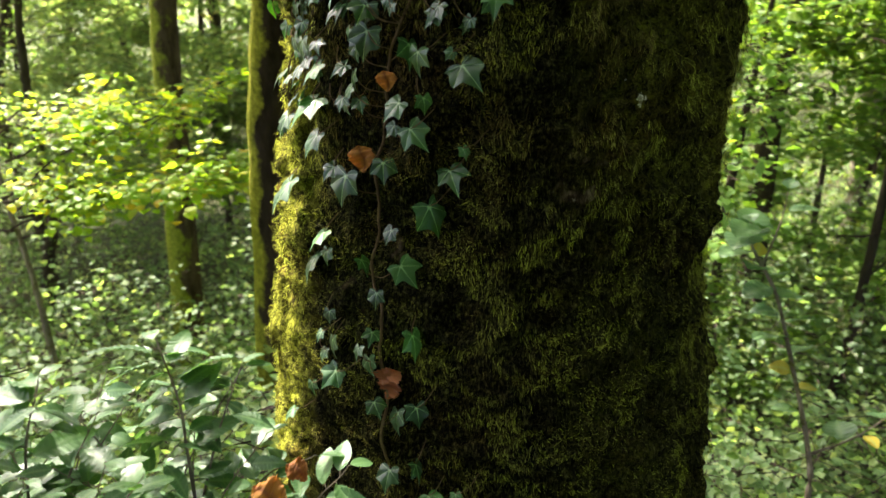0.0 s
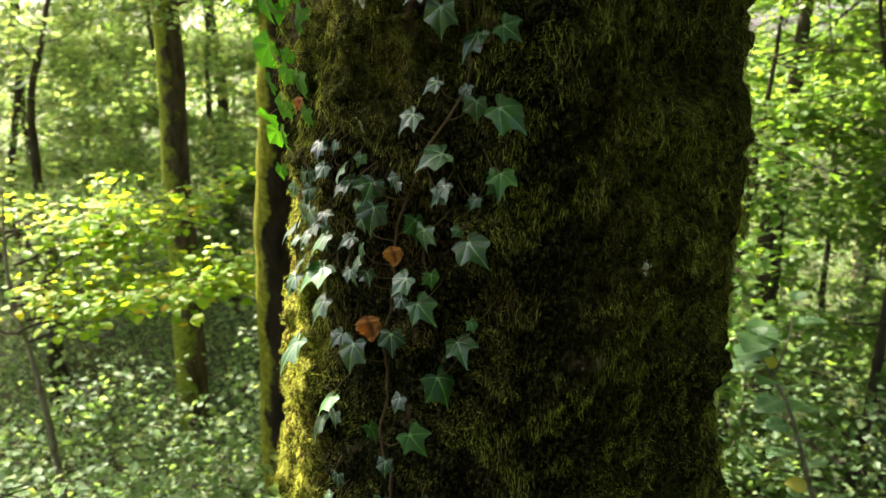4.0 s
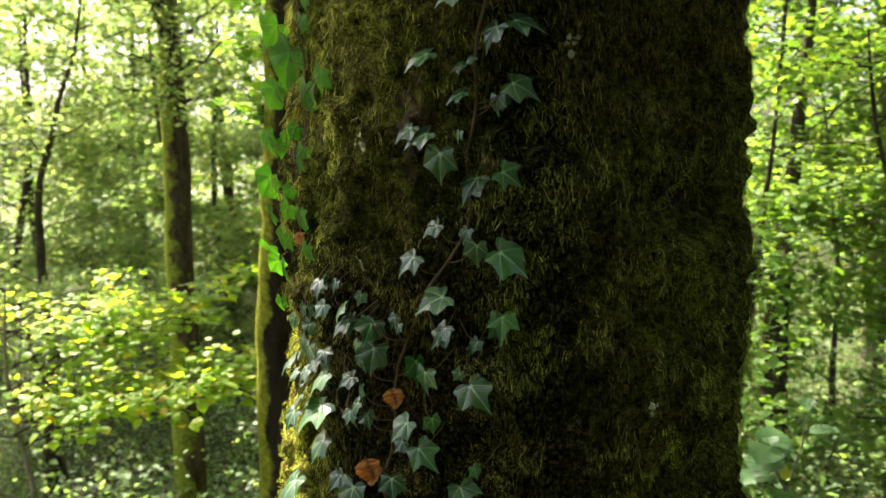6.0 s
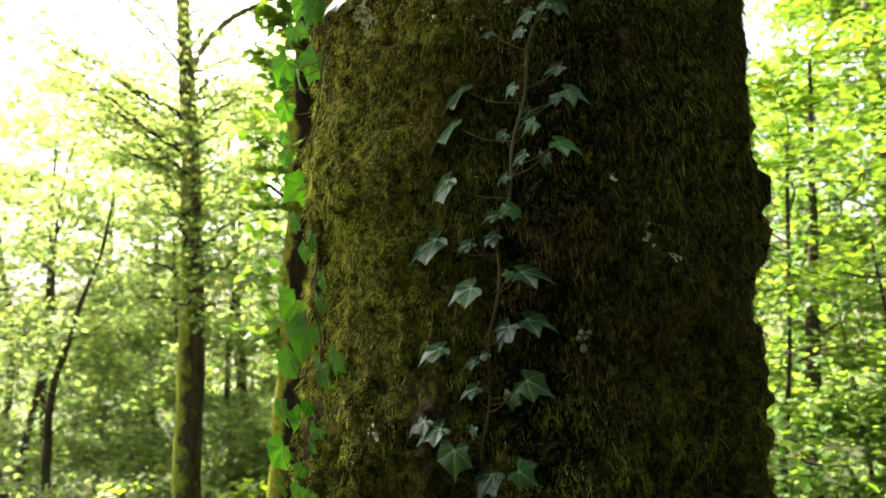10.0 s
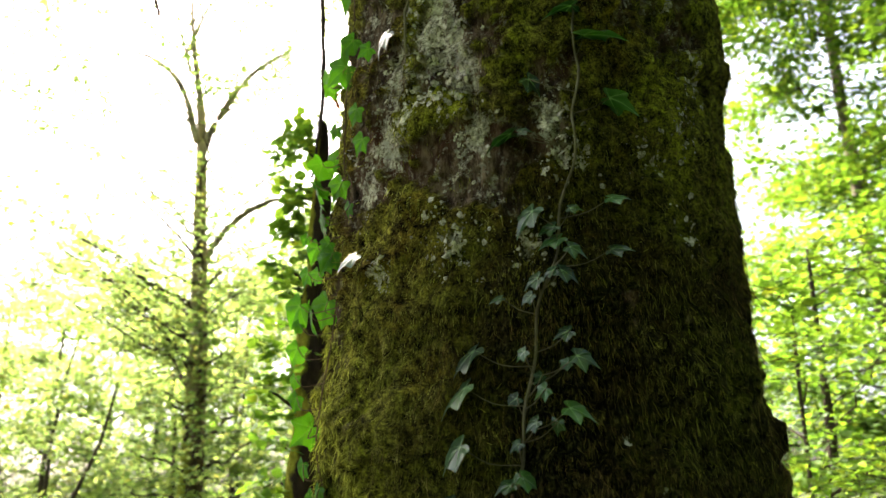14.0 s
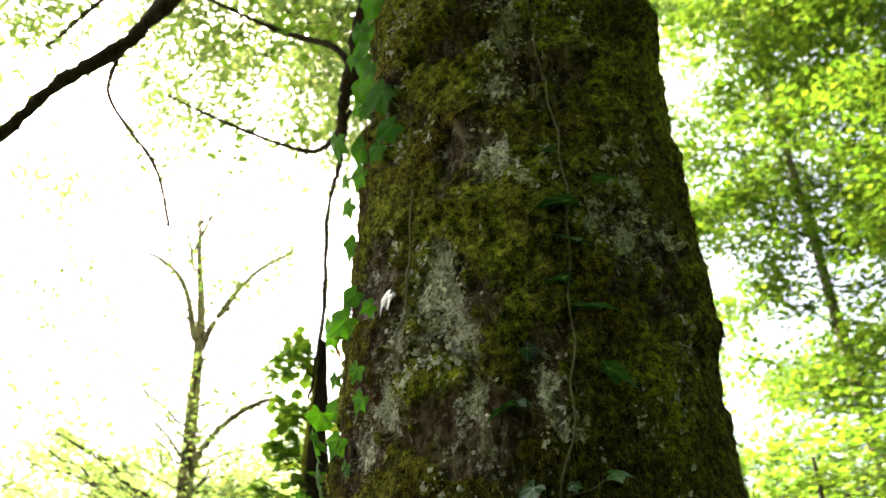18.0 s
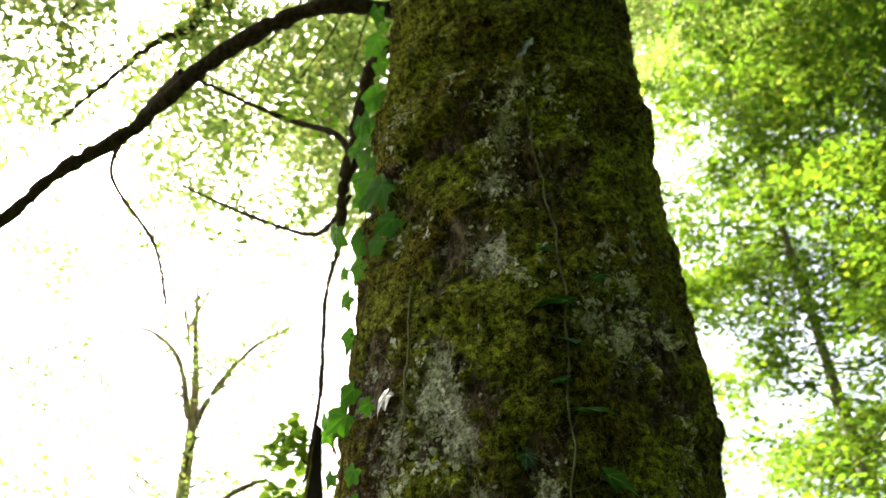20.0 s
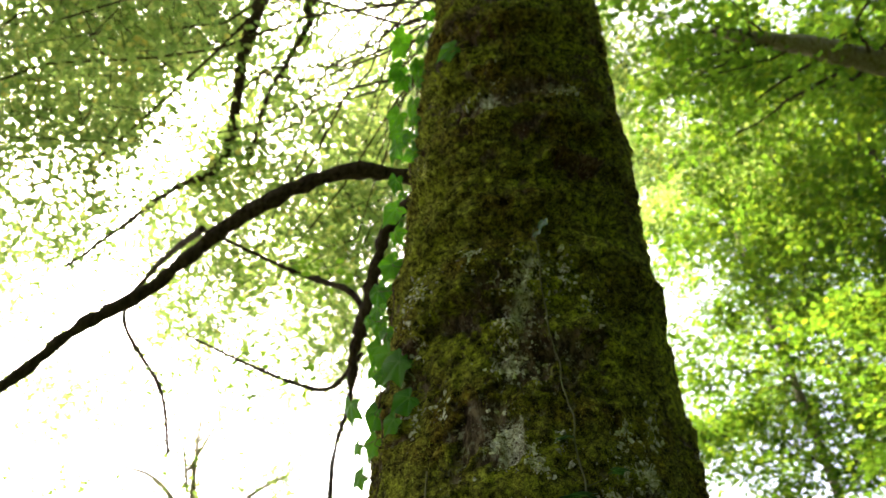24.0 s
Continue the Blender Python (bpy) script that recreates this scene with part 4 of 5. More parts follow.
# ---- ivy ----
LEAF_HALF = ((0, 1.0), (0.075, 0.82), (0.17, 0.62), (0.235, 0.44), (0.40, 0.46), (0.63, 0.47), (0.56, 0.25), (0.47, 0.09), (0.42, 0.0), (0.47, -0.2), (0.31, -0.25), (0.13, -0.19), (0.02, -0.06), (0, -0.05))


def ivy_mesh(k, mat, full=0.0):
    """A five-lobed leaf about the end of its stalk; the tip lies along +y, the upper side faces +z."""
    rng = np.random.default_rng(200 + k)
    half = np.array(LEAF_HALF)
    stretch = 1 + full * np.array([0, 0.02, 0.14, 0.34, 0.12, -0.04, 0.1, 0.16, 0.16, 0, 0.02, 0, 0, 0])
    half = half * stretch[:, None]
    polar = np.degrees(np.arctan2(half[:, 0], half[:, 1]))
    sides = []
    for s in (1, -1):
        h = half * rng.uniform(0.93, 1.07, (len(half), 1)) * [rng.uniform(0.88, 1.08), 1]
        h[0], h[-1] = half[0], half[-1]
        fine_a, fine_r = [], []
        for p, q in zip(h[:-1], h[1:]):
            for u in np.linspace(0, 1, 5)[:-1]:
                w = p + (q - p) * u
                fine_a.append(math.degrees(math.atan2(w[0], w[1])))
                fine_r.append(math.hypot(*w))
        sides.append((np.array(fine_a + [180.0]), np.array(fine_r + [0.05])))
    ribs = np.array([0.0, polar[5], polar[9]])
    ang = np.unique(np.concatenate([np.linspace(-180, 180, 37), *[[s * g - 0.9, s * g, s * g + 0.9] for g in ribs for s in (1, -1)]]).clip(-180, 180))
    out = np.where(ang >= 0, np.interp(ang, *sides[0]), np.interp(-ang, *sides[1]))
    rad = np.linspace(0, 1, 6)[1:]
    A, Q = np.meshgrid(np.radians(ang), rad, indexing="ij")
    rr = Q * out[:, None]
    x, y = rr * np.sin(A), rr * np.cos(A)
    near = np.min(np.abs(np.abs(np.degrees(A))[..., None] - ribs), -1)
    vein = np.clip(1.1 - near / (0.4 / np.maximum(Q, 0.15) + 0.1), 0, 1) * 0.8
    # side ribs run off the main ones at a slant
    slant = np.abs(((Q * 4.5 - near / 26) % 1) - 0.5)
    vein = np.maximum(vein, np.clip(1 - slant / 0.09, 0, 1) * 0.16 * (near > 3))
    z = -0.2 * rr ** 2 + 0.05 * np.minimum(near / 25, 1) * rr * 2 + 0.06 * np.sin(3 * A + k) * rr ** 2 - 0.10 * np.clip(y, 0, 1) ** 3
    v = np.vstack([[(0, 0, 0)], np.stack([x, y, z], -1).reshape(-1, 3)])
    m, nr = len(ang), len(rad)
    f = []
    for i in range(m - 1):
        f.append((0, 1 + (i + 1) * nr, 1 + i * nr, 1 + i * nr))
        for j in range(nr - 1):
            b, c = 1 + i * nr + j, 1 + (i + 1) * nr + j
            f.append((b, c, c + 1, b + 1))
    v, f = as_tris(v, np.array(f))
    return mesh_of("leaf", v, f, mat, True, np.concatenate([[0.9], vein.ravel()]))


IVY_MESHES = [ivy_mesh(k, IVY, (0.3, 0.8, 0.5, 1.0, 0.2, 0.65)[k]) for k in range(6)]
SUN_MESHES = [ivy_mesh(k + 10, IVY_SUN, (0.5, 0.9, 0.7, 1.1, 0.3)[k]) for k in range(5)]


def facing(at, normal, tip, size):
    """The matrix that lays a leaf's mesh at a place, with its face and tip turned as told."""
    n = unit(normal)
    t = unit(np.asarray(tip) - n * np.dot(tip, n))
    m = Matrix.Identity(4)
    for c, col in enumerate((np.cross(t, n), t, n)):
        for q in range(3):
            m[q][c] = float(col[q] * size)
    m.translation = Vector([float(q) for q in at])
    return m


def thin(points, r0, r1, n=7, sides=5):
    return as_tris(*tube(bent(points, n), (r0, r1), sides))


def ivy(label, stem, leaves, r0, r1, seed, meshes=IVY_MESHES, backlit=False, wood=IVY_STEM):
    """A climbing stem (angle, height) on the trunk and its leaves: angle and height of the stalk's end, length in cm,
    the way the face turns (degrees aside and up), the tip's lean from hanging, and how far in cm it stands off."""
    rng = np.random.default_rng(seed)
    ob = tagged(new("ivy"), label, "ivy", "ivy on the trunk")
    s = np.array(stem)
    s = s[np.argsort(s[:, 1])]
    n = 18 * len(s)
    zs = np.linspace(s[0, 1], s[-1, 1], n)
    ts = np.interp(zs, s[:, 1], s[:, 0])
    ts = np.convolve(np.pad(ts, 8, "edge"), np.ones(17) / 17, "valid") + 0.7 * np.sin(zs * 37 + seed)
    line = on_trunk(ts, zs, 0.008)
    line = np.stack([np.convolve(np.pad(line[:, c], 3, "edge"), np.ones(7) / 7, "valid") for c in range(3)], -1)
    climber = as_tris(*tube(line, (r0, r1), 7, 0.06, rng))
    for th, z, size, aside, lift, lean, *off in leaves:
        size, off = size / 100 * 0.97, (off[0] if off else 0.0) / 100
        out, up = outward(th), np.array([0, 0, 1.0])
        side = np.array([math.cos(radians(th)), math.sin(radians(th)), 0])
        aside, lift, lean = radians(aside + rng.uniform(-8, 8)), radians(lift + rng.uniform(-8, 8)), radians(lean)
        if backlit:     # the sun stands behind these and shines through them
            lift = min(lift, 0.05) - 0.12
        elif th < -46 and 1.5 < z < 2.5:
            lift = lift * 0.3
        nor = (out * math.cos(aside) + side * math.sin(aside)) * math.cos(lift) + up * math.sin(lift)
        fall = unit(-up + nor * np.dot(up, nor))
        tip = fall * math.cos(lean) + np.cross(nor, fall) * math.sin(lean)
        at = on_trunk(np.array([th]), np.array([z]), 0.022 + off)[0]
        # a leaf whose tip would sink into the moss is held off it
        reach = at + tip * size
        sunk = np.hypot(reach[0] - (0.0996 + 0.015 * z + 0.0044 * z * z), reach[1] - 1.721) - np.interp(z, TRUNK_Z, TRUNK_R)
        if sunk < 0.02:
            tip = unit(tip + out * (0.02 - sunk) / size)
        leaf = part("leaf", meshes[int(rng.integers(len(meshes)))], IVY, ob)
        leaf.matrix_world = facing(at, nor, tip, size)
        gap = np.abs(zs - (z - 0.03)) + np.abs(ts - th) * 0.004
        k = int(np.argmin(gap))
        anchor = line[k]
        if np.linalg.norm(anchor - at) > (0.16 if z > 1.75 else 0.07):
            anchor = on_trunk(np.array([th + rng.uniform(-5, 5)]), np.array([z + 0.03]), -0.002)[0]
        mid = (at + anchor) / 2 + out * 0.012 - up * 0.12 * np.linalg.norm(at - anchor)
        part("stalk", thin([anchor, mid, at], 0.0011, 0.0008), wood, ob, smooth=True)
    part("stem", climber, wood, ob, "thin knotty ivy stem", True)
    return ob


STEM = [(-24.6, 0.6), (-26.0, 0.88), (-26.9, 1.04), (-29.2, 1.08), (-30.3, 1.17), (-29.9, 1.25), (-28.4, 1.41), (-26.9, 1.49), (-26.1, 1.54), (-24.6, 1.61), (-20.3, 1.65), (-16.8, 1.68), (-13.6, 1.74), (-13.2, 1.88), (-12.7, 1.94), (-11.6, 2.01), (-10.2, 2.13), (-9.8, 2.2), (-8.0, 2.28), (-6.3, 2.34), (-5.6, 2.43), (-3.9, 2.48), (-1.0, 2.55), (0.6, 2.61), (3.2, 2.7), (4.9, 2.77), (6.0, 2.88), (6.2, 2.97), (6.5, 3.05), (7.8, 3.19), (7.4, 3.32), (6.9, 3.46), (5.0, 3.57), (2.2, 3.7), (1.1, 3.87), (-0.8, 4.09)]
EDGE_STEM = [(-66, 1.4), (-62, 1.572), (-61, 1.8), (-62, 1.95), (-65, 2.1), (-66, 2.35), (-66.6, 2.57), (-62, 2.723), (-66, 2.939), (-69, 3.14), (-66, 3.427), (-71.8, 3.622), (-73.2, 3.986), (-78, 4.47), (-80, 5.0), (-80, 6.1)]
FOOT = [(-14.9, 0.74, 3.9, -35, 70, 65), (-9.6, 0.75, 2.4, 5, 54, 8), (-23.4, 0.77, 4.4, -14, 38, 5), (-18.1, 0.79, 4.0, 81, 37, -14), (-52.8, 0.80, 3.3, -23, 54, 17), (-22.8, 0.88, 4.3, -36, 31, 16), (-44.8, 0.89, 2.8, -5, 23, 17), (-27.3, 0.90, 3.5, 25, 46, 22), (-17.9, 0.91, 4.1, 31, 30, 4), (-36.7, 0.94, 4.6, 31, 36, -36), (-40.6, 0.97, 2.6, -10, 36, 5), (-29.0, 0.98, 3.6, -13, 19, 17), (-42.6, 1.00, 2.4, -9, 37, 4), (-31.0, 1.00, 2.8, -29, 38, 7), (-38.1, 1.00, 3.8, -27, 18, 20), (-28.7, 1.03, 3.1, 42, 44, -21)]
LOW = [(-19.7, 1.04, 5.2, 71, 28, -7), (-39.6, 1.05, 2.7, 13, 26, 1), (-27.2, 1.11, 3.1, 0, 24, 0), (-46.7, 1.14, 6.0, -25, 47, 7), (-32.0, 1.16, 3.4, 94, 38, 6), (-41.8, 1.16, 3.1, 0, 21, 5), (-23.0, 1.16, 5.1, 30, 22, 37), (-40.7, 1.20, 4.5, -29, 51, 2), (-25.4, 1.22, 3.1, -10, 31, -13), (-54.4, 1.27, 7.1, -14, 45, 2), (-17.4, 1.27, 6.1, 50, 29, 19), (-35.0, 1.31, 5.8, -4, 24, -7), (-38.8, 1.32, 3.4, 11, 41, -32), (-13.9, 1.33, 5.0, -9, 57, 30), (-26.5, 1.34, 4.0, 28, 38, 4), (-11.1, 1.37, 2.2, 44, 20, 10)]
KNEE = [(-44.2, 1.37, 4.8, -6, 40, -13), (-57.7, 1.39, 4.6, 1, 38, -8), (-24.8, 1.40, 2.5, -3, 36, -37), (-20.8, 1.40, 5.0, 6, 26, 45), (-37.9, 1.43, 1.8, 34, 27, 30), (-45.4, 1.43, 6.7, -4, 58, -24), (-32.2, 1.44, 2.8, 28, 45, 16), (-22.9, 1.44, 4.1, -10, 37, -34), (-18.4, 1.45, 3.0, 55, 14, 7), (-51.7, 1.48, 3.5, -6, 42, -12), (-42.7, 1.49, 4.5, -15, 50, -16), (-44.6, 1.50, 2.0, 38, 21, -48), (-12.0, 1.50, 5.6, -19, 35, 48), (-56.4, 1.51, 2.2, 12, 52, -27), (-13.8, 1.52, 1.9, 5, 20, -43), (-50.3, 1.52, 2.5, -3, 37, -15)]
CLUMP = [(-20.1, 1.52, 4.4, -18, 11, -8), (-48.9, 1.53, 4.1, -18, 34, 2), (-23.1, 1.53, 4.5, 67, 16, 0), (-30.6, 1.55, 5.2, 19, 6, -14), (-11.8, 1.56, 1.8, 34, 2, 0), (-53.3, 1.56, 3.3, 16, 37, -21), (-10.7, 1.57, 2.3, -21, 28, -26), (-17.0, 1.58, 3.6, -12, 29, -40), (-36.9, 1.59, 3.9, -11, 47, -27), (-54.0, 1.59, 3.2, -4, 38, -8), (-26.1, 1.59, 2.0, -24, 28, -10), (-16.8, 1.59, 3.9, -29, 36, -21), (-31.4, 1.59, 4.3, 58, 46, -33), (-55.1, 1.59, 2.9, 5, 37, -19), (-30.7, 1.59, 3.8, 12, 7, -15), (-37.5, 1.59, 4.1, -13, 49, -20)]
HIP = [(-27.2, 1.60, 2.2, 3, 13, -23), (-7.1, 1.60, 4.1, 39, 11, 15), (-6.3, 1.61, 4.4, 4, 28, -4), (-43.2, 1.61, 3.0, 13, 38, -32), (-36.1, 1.63, 2.2, 21, 14, -18), (-17.0, 1.64, 5.1, -5, 53, -61), (-46.0, 1.64, 2.4, 11, 33, -24), (-41.4, 1.65, 2.1, -8, 23, -8), (-22.8, 1.70, 4.1, -13, 43, -38), (-53.4, 1.70, 4.1, 2, 55, -22), (-7.0, 1.71, 6.2, 33, 40, 46), (-11.0, 1.72, 3.7, -10, 4, -3), (-13.2, 1.74, 2.7, -33, 25, -21), (-18.5, 1.75, 3.2, -18, 49, -44), (-55.5, 1.76, 5.1, -6, 47, -13), (-11.7, 1.82, 5.1, -31, 31, -33)]
MID = [(-6.7, 1.83, 4.1, 13, 12, 54), (-54.0, 1.85, 2.8, 5, 42, -24), (-17.9, 1.86, 5.2, -8, -1, -7), (-56.0, 1.87, 4.6, 3, 44, -22), (-14.9, 1.89, 2.1, -40, 18, -18), (-20.8, 1.89, 4.7, -10, 51, -50), (-24.3, 1.90, 3.8, -15, 38, -39), (-7.9, 1.94, 2.9, -27, 6, -8), (-14.4, 1.95, 3.4, -15, 44, -53), (-6.3, 1.95, 3.2, 42, 4, 5), (-5.2, 1.96, 5.0, 21, 46, 62), (-56.9, 1.98, 6.6, 2, 54, -21), (-14.5, 1.99, 2.5, -13, 41, -55), (-48.0, 2.00, 4.7, -3, 49, -25), (-12.3, 2.00, 2.0, -18, 45, -54), (-21.1, 2.01, 4.9, -7, 48, -54)]
BREAST = [(-8.0, 2.04, 4.1, -42, 23, -26), (-5.0, 2.05, 5.3, 17, 48, 70), (-14.6, 2.10, 4.9, -13, 43, -57), (-8.0, 2.12, 1.7, 13, 18, -19), (-5.9, 2.12, 5.7, 14, 50, 75), (-15.8, 2.17, 3.0, -18, 43, -52), (-11.0, 2.18, 3.3, -25, 31, -48), (-22.6, 2.18, 6.9, -18, 51, -47), (-10.3, 2.21, 3.0, -15, 46, -66), (-8.1, 2.22, 3.3, 30, 29, 56), (-8.7, 2.22, 2.0, -32, 13, -34), (-19.8, 2.27, 5.8, -28, 40, -40), (-8.7, 2.27, 1.9, -21, 25, -55), (-8.5, 2.27, 2.3, -21, 29, -54), (-5.2, 2.30, 2.7, -27, 30, -54), (-1.3, 2.30, 2.4, -29, -5, -17)]
UPPER = [(1.0, 2.32, 4.9, 17, 42, 61), (-9.0, 2.34, 2.6, -7, 26, -71), (-3.4, 2.35, 2.7, -20, 16, -59), (-18.9, 2.36, 6.7, -34, 37, -35), (-4.0, 2.37, 1.9, 7, -7, -47), (1.1, 2.39, 2.1, -25, 13, -61), (2.8, 2.40, 4.5, 11, 36, 64), (-7.1, 2.41, 2.5, -28, 27, -53), (-17.7, 2.42, 7.3, -32, 42, -41), (1.7, 2.44, 3.1, -27, 31, -69), (-11.5, 2.50, 2.5, -17, 46, -63), (-5.5, 2.50, 2.4, -31, 21, -52), (-4.0, 2.53, 3.3, -31, 32, -59), (0.5, 2.54, 3.9, 24, 36, 57), (-0.9, 2.54, 2.5, -26, 28, -67), (2.5, 2.58, 3.6, 13, 26, 60)]
HIGH = [(11.8, 2.58, 4.0, -21, 49, 87), (0.8, 2.60, 4.2, -26, 40, -71), (-0.3, 2.62, 3.4, -21, 42, -76), (-49.6, 2.63, 4.6, 11, 40, -44), (-4.7, 2.65, 5.7, -46, 35, -45), (3.0, 2.65, 2.4, -6, 37, 83), (12.0, 2.67, 3.9, -19, 47, 85), (-8.9, 2.80, 5.8, -71, 71, -23), (-6.9, 2.80, 2.5, -5, 36, 97), (13.3, 2.86, 6.4, 100, 61, -17), (-50.8, 2.88, 4.3, 14, 14, -44), (-4.7, 2.90, 4.0, 27, 4, 52), (-50.5, 2.94, 4.1, 11, 11, -42), (7.7, 2.98, 8.3, -7, 69, 80), (5.3, 3.04, 5.9, -36, 78, -72), (-41.7, 3.08, 5.4, -7, 20, -46)]
TOP = [(-51.0, 3.09, 3.7, 35, 14, -66), (5.0, 3.13, 7.9, 24, 68, 57), (7.4, 3.22, 9.6, -8, 69, -98), (15.2, 3.28, 4.5, -43, 81, 104), (4.6, 3.36, 4.3, -14, 69, -90), (-54.0, 3.54, 5.3, 20, 6, -54), (-49.1, 3.59, 7.0, 25, 5, -63), (-52.6, 3.71, 9.3, 21, 15, -61), (-52.0, 3.72, 4.7, 19, -4, -55), (1.0, 4.05, 2.9, -34, 11, -73), (3.4, 4.09, 4.0, -40, 14, -71), (-37.4, 5.21, 9.6, 14, -5, -78)]
EDGE_FOOT = [(-59.4, 1.37, 2.3, 26, 22, -10, 0.0), (-59.6, 1.46, 2.7, 5, 52, -16, 0.0), (-67.5, 1.47, 5.0, -5, 58, 2, 0.0), (-68.4, 1.47, 4.3, 8, 64, -14, 0.0), (-66.2, 1.55, 2.9, 32, 38, -23, 0.0), (-66.5, 1.59, 3.1, 28, 22, -9, 0.0), (-77.9, 1.65, 4.7, 58, 54, -50, 1.8), (-65.2, 1.66, 5.1, -3, 23, 0, 0.0), (-69.4, 1.71, 5.0, 37, 46, -35, 0.0), (-58.7, 1.77, 3.8, 27, 38, -34, 0.0), (-60.7, 1.80, 3.0, 37, 45, -46, 0.0), (-76.4, 1.82, 6.8, 48, 44, -41, 0.0), (-71.4, 1.88, 5.6, 45, 32, -37, 0.0), (-65.9, 1.90, 2.4, 42, 29, -33, 0.0)]
EDGE_LOW = [(-62.1, 1.91, 3.3, 41, 27, -41, 0.0), (-77.8, 1.99, 5.9, 48, 49, -41, 2.5), (-78.2, 2.00, 3.4, 34, 8, -8, 1.4), (-67.4, 2.05, 9.3, 29, 37, -31, 0.0), (-58.6, 2.10, 4.0, 9, 22, -18, 0.0), (-71.2, 2.10, 5.7, 46, 38, -45, 0.0), (-59.6, 2.14, 3.8, -1, 7, -10, 0.0), (-78.4, 2.21, 4.2, 42, 18, -26, 0.9), (-64.3, 2.22, 3.8, 19, 26, -26, 0.0), (-78.4, 2.27, 4.1, 37, 24, -29, 0.8), (-78.5, 2.34, 6.5, 68, 17, -55, 0.3), (-77.6, 2.40, 3.8, 43, 27, -35, 2.8), (-77.5, 2.44, 3.1, 38, 10, -24, 3.0), (-77.2, 2.50, 4.7, 44, 21, -36, 3.8)]
EDGE_KNEE = [(-77.2, 2.55, 2.7, 53, 18, -43, 3.7), (-68.9, 2.58, 6.5, 31, 30, -37, 0.0), (-77.2, 2.59, 6.7, 45, 27, -43, 3.7), (-72.5, 2.65, 3.3, 44, 22, -42, 0.0), (-77.3, 2.66, 4.0, 49, 11, -40, 3.4), (-63.2, 2.67, 4.8, 38, 17, -45, 0.0), (-66.6, 2.67, 5.1, 30, 39, -46, 0.0), (-66.9, 2.70, 3.6, 44, 25, -52, 0.0), (-77.5, 2.72, 4.8, 51, 5, -39, 2.8), (-77.0, 2.74, 2.4, 60, 0, -42, 4.3), (-58.3, 2.76, 3.2, 5, 27, -33, 0.0), (-75.4, 2.78, 2.7, 38, 7, -32, 0.0), (-62.3, 2.82, 5.1, 31, 12, -42, 0.0), (-79.3, 2.94, 5.4, 57, 15, -52, 0.2)]
EDGE_MID = [(-79.0, 3.01, 3.6, 39, 6, -37, 0.8), (-65.9, 3.11, 7.1, 45, 15, -60, 0.0), (-79.1, 3.12, 2.8, 51, -13, -33, 0.7), (-64.1, 3.17, 5.0, 42, 1, -54, 0.0), (-79.9, 3.38, 6.2, 48, -2, -43, 0.0), (-71.7, 3.56, 7.0, 35, -10, -42, 0.0), (-71.6, 3.65, 7.5, 41, -13, -46, 0.0), (-78.2, 3.70, 7.9, 20, -8, -40, 5.0), (-63.7, 3.72, 4.8, 39, -14, -52, 0.0), (-58.8, 3.77, 8.7, 30, -1, -55, 0.0), (-66.6, 3.89, 5.7, 19, -11, -42, 0.0), (-79.6, 3.92, 8.0, 50, -13, -51, 0.6), (-71.6, 3.94, 5.1, 31, -19, -44, 0.0), (-78.1, 4.01, 4.5, 34, -11, -47, 4.7)]
EDGE_HIGH = [(-80.4, 4.03, 8.7, 29, -3, -45, 2.1), (-78.9, 4.14, 7.4, 32, -12, -49, 2.4), (-80.7, 4.17, 9.0, 34, -9, -47, 0.8), (-79.0, 4.27, 8.9, 45, -18, -53, 1.7), (-80.9, 4.30, 9.6, 51, -1, -60, 0.2), (-79.9, 4.56, 9.6, 55, -4, -66, 2.7), (-79.8, 4.72, 7.6, 36, -19, -53, 3.3), (-64.8, 4.74, 6.0, 42, -3, -72, 0.0), (-79.1, 4.92, 9.6, 26, -13, -55, 5.3), (-79.4, 5.02, 9.6, 39, -25, -55, 4.0), (-78.6, 5.13, 9.6, 39, -18, -60, 6.2), (-80.1, 5.26, 9.6, 26, -20, -57, 1.3), (-78.5, 5.41, 9.1, 55, -40, -57, 6.0), (-77.2, 5.47, 9.6, 51, -21, -68, 9.8)]
EDGE_TOP = [(-79.8, 5.56, 9.6, 32, -21, -61, 1.4), (-76.8, 5.66, 9.6, 39, -27, -62, 10.5), (-77.0, 5.77, 8.8, 85, -60, -37, 9.7)]
SUNLIT = ((-41.7, 3.08), (-41.7, 3.07), (-49.6, 2.63))
ALL_FRONT = FOOT + LOW + KNEE + CLUMP + HIP + MID + BREAST + UPPER + HIGH + TOP
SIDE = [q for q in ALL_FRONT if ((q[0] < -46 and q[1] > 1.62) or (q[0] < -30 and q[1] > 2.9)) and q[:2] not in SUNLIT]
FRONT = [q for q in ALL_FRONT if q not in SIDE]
rng_c = np.random.default_rng(77)
TUCKED = [(rng_c.uniform(-57, -30), rng_c.uniform(1.42, 1.66), rng_c.uniform(2.0, 3.6), rng_c.uniform(-40, 10), rng_c.uniform(10, 50), rng_c.uniform(-50, 40)) for _ in range(22)]
BESIDE = [(rng_c.uniform(-81, -72), z_, rng_c.uniform(4.0, 6.8), rng_c.uniform(-15, 60), rng_c.uniform(-35, 30), rng_c.uniform(-70, 20), rng_c.uniform(0, 4)) for z_ in np.concatenate([rng_c.uniform(1.6, 3.5, 14), rng_c.uniform(3.5, 6.1, 24)])]
ivy("dark green ivy with pale veins climbing the mossy trunk", [q for q in STEM if q[1] < 2.25], [q for q in FRONT if q[1] < 2.2] + TUCKED, 0.003, 0.0026, 301)
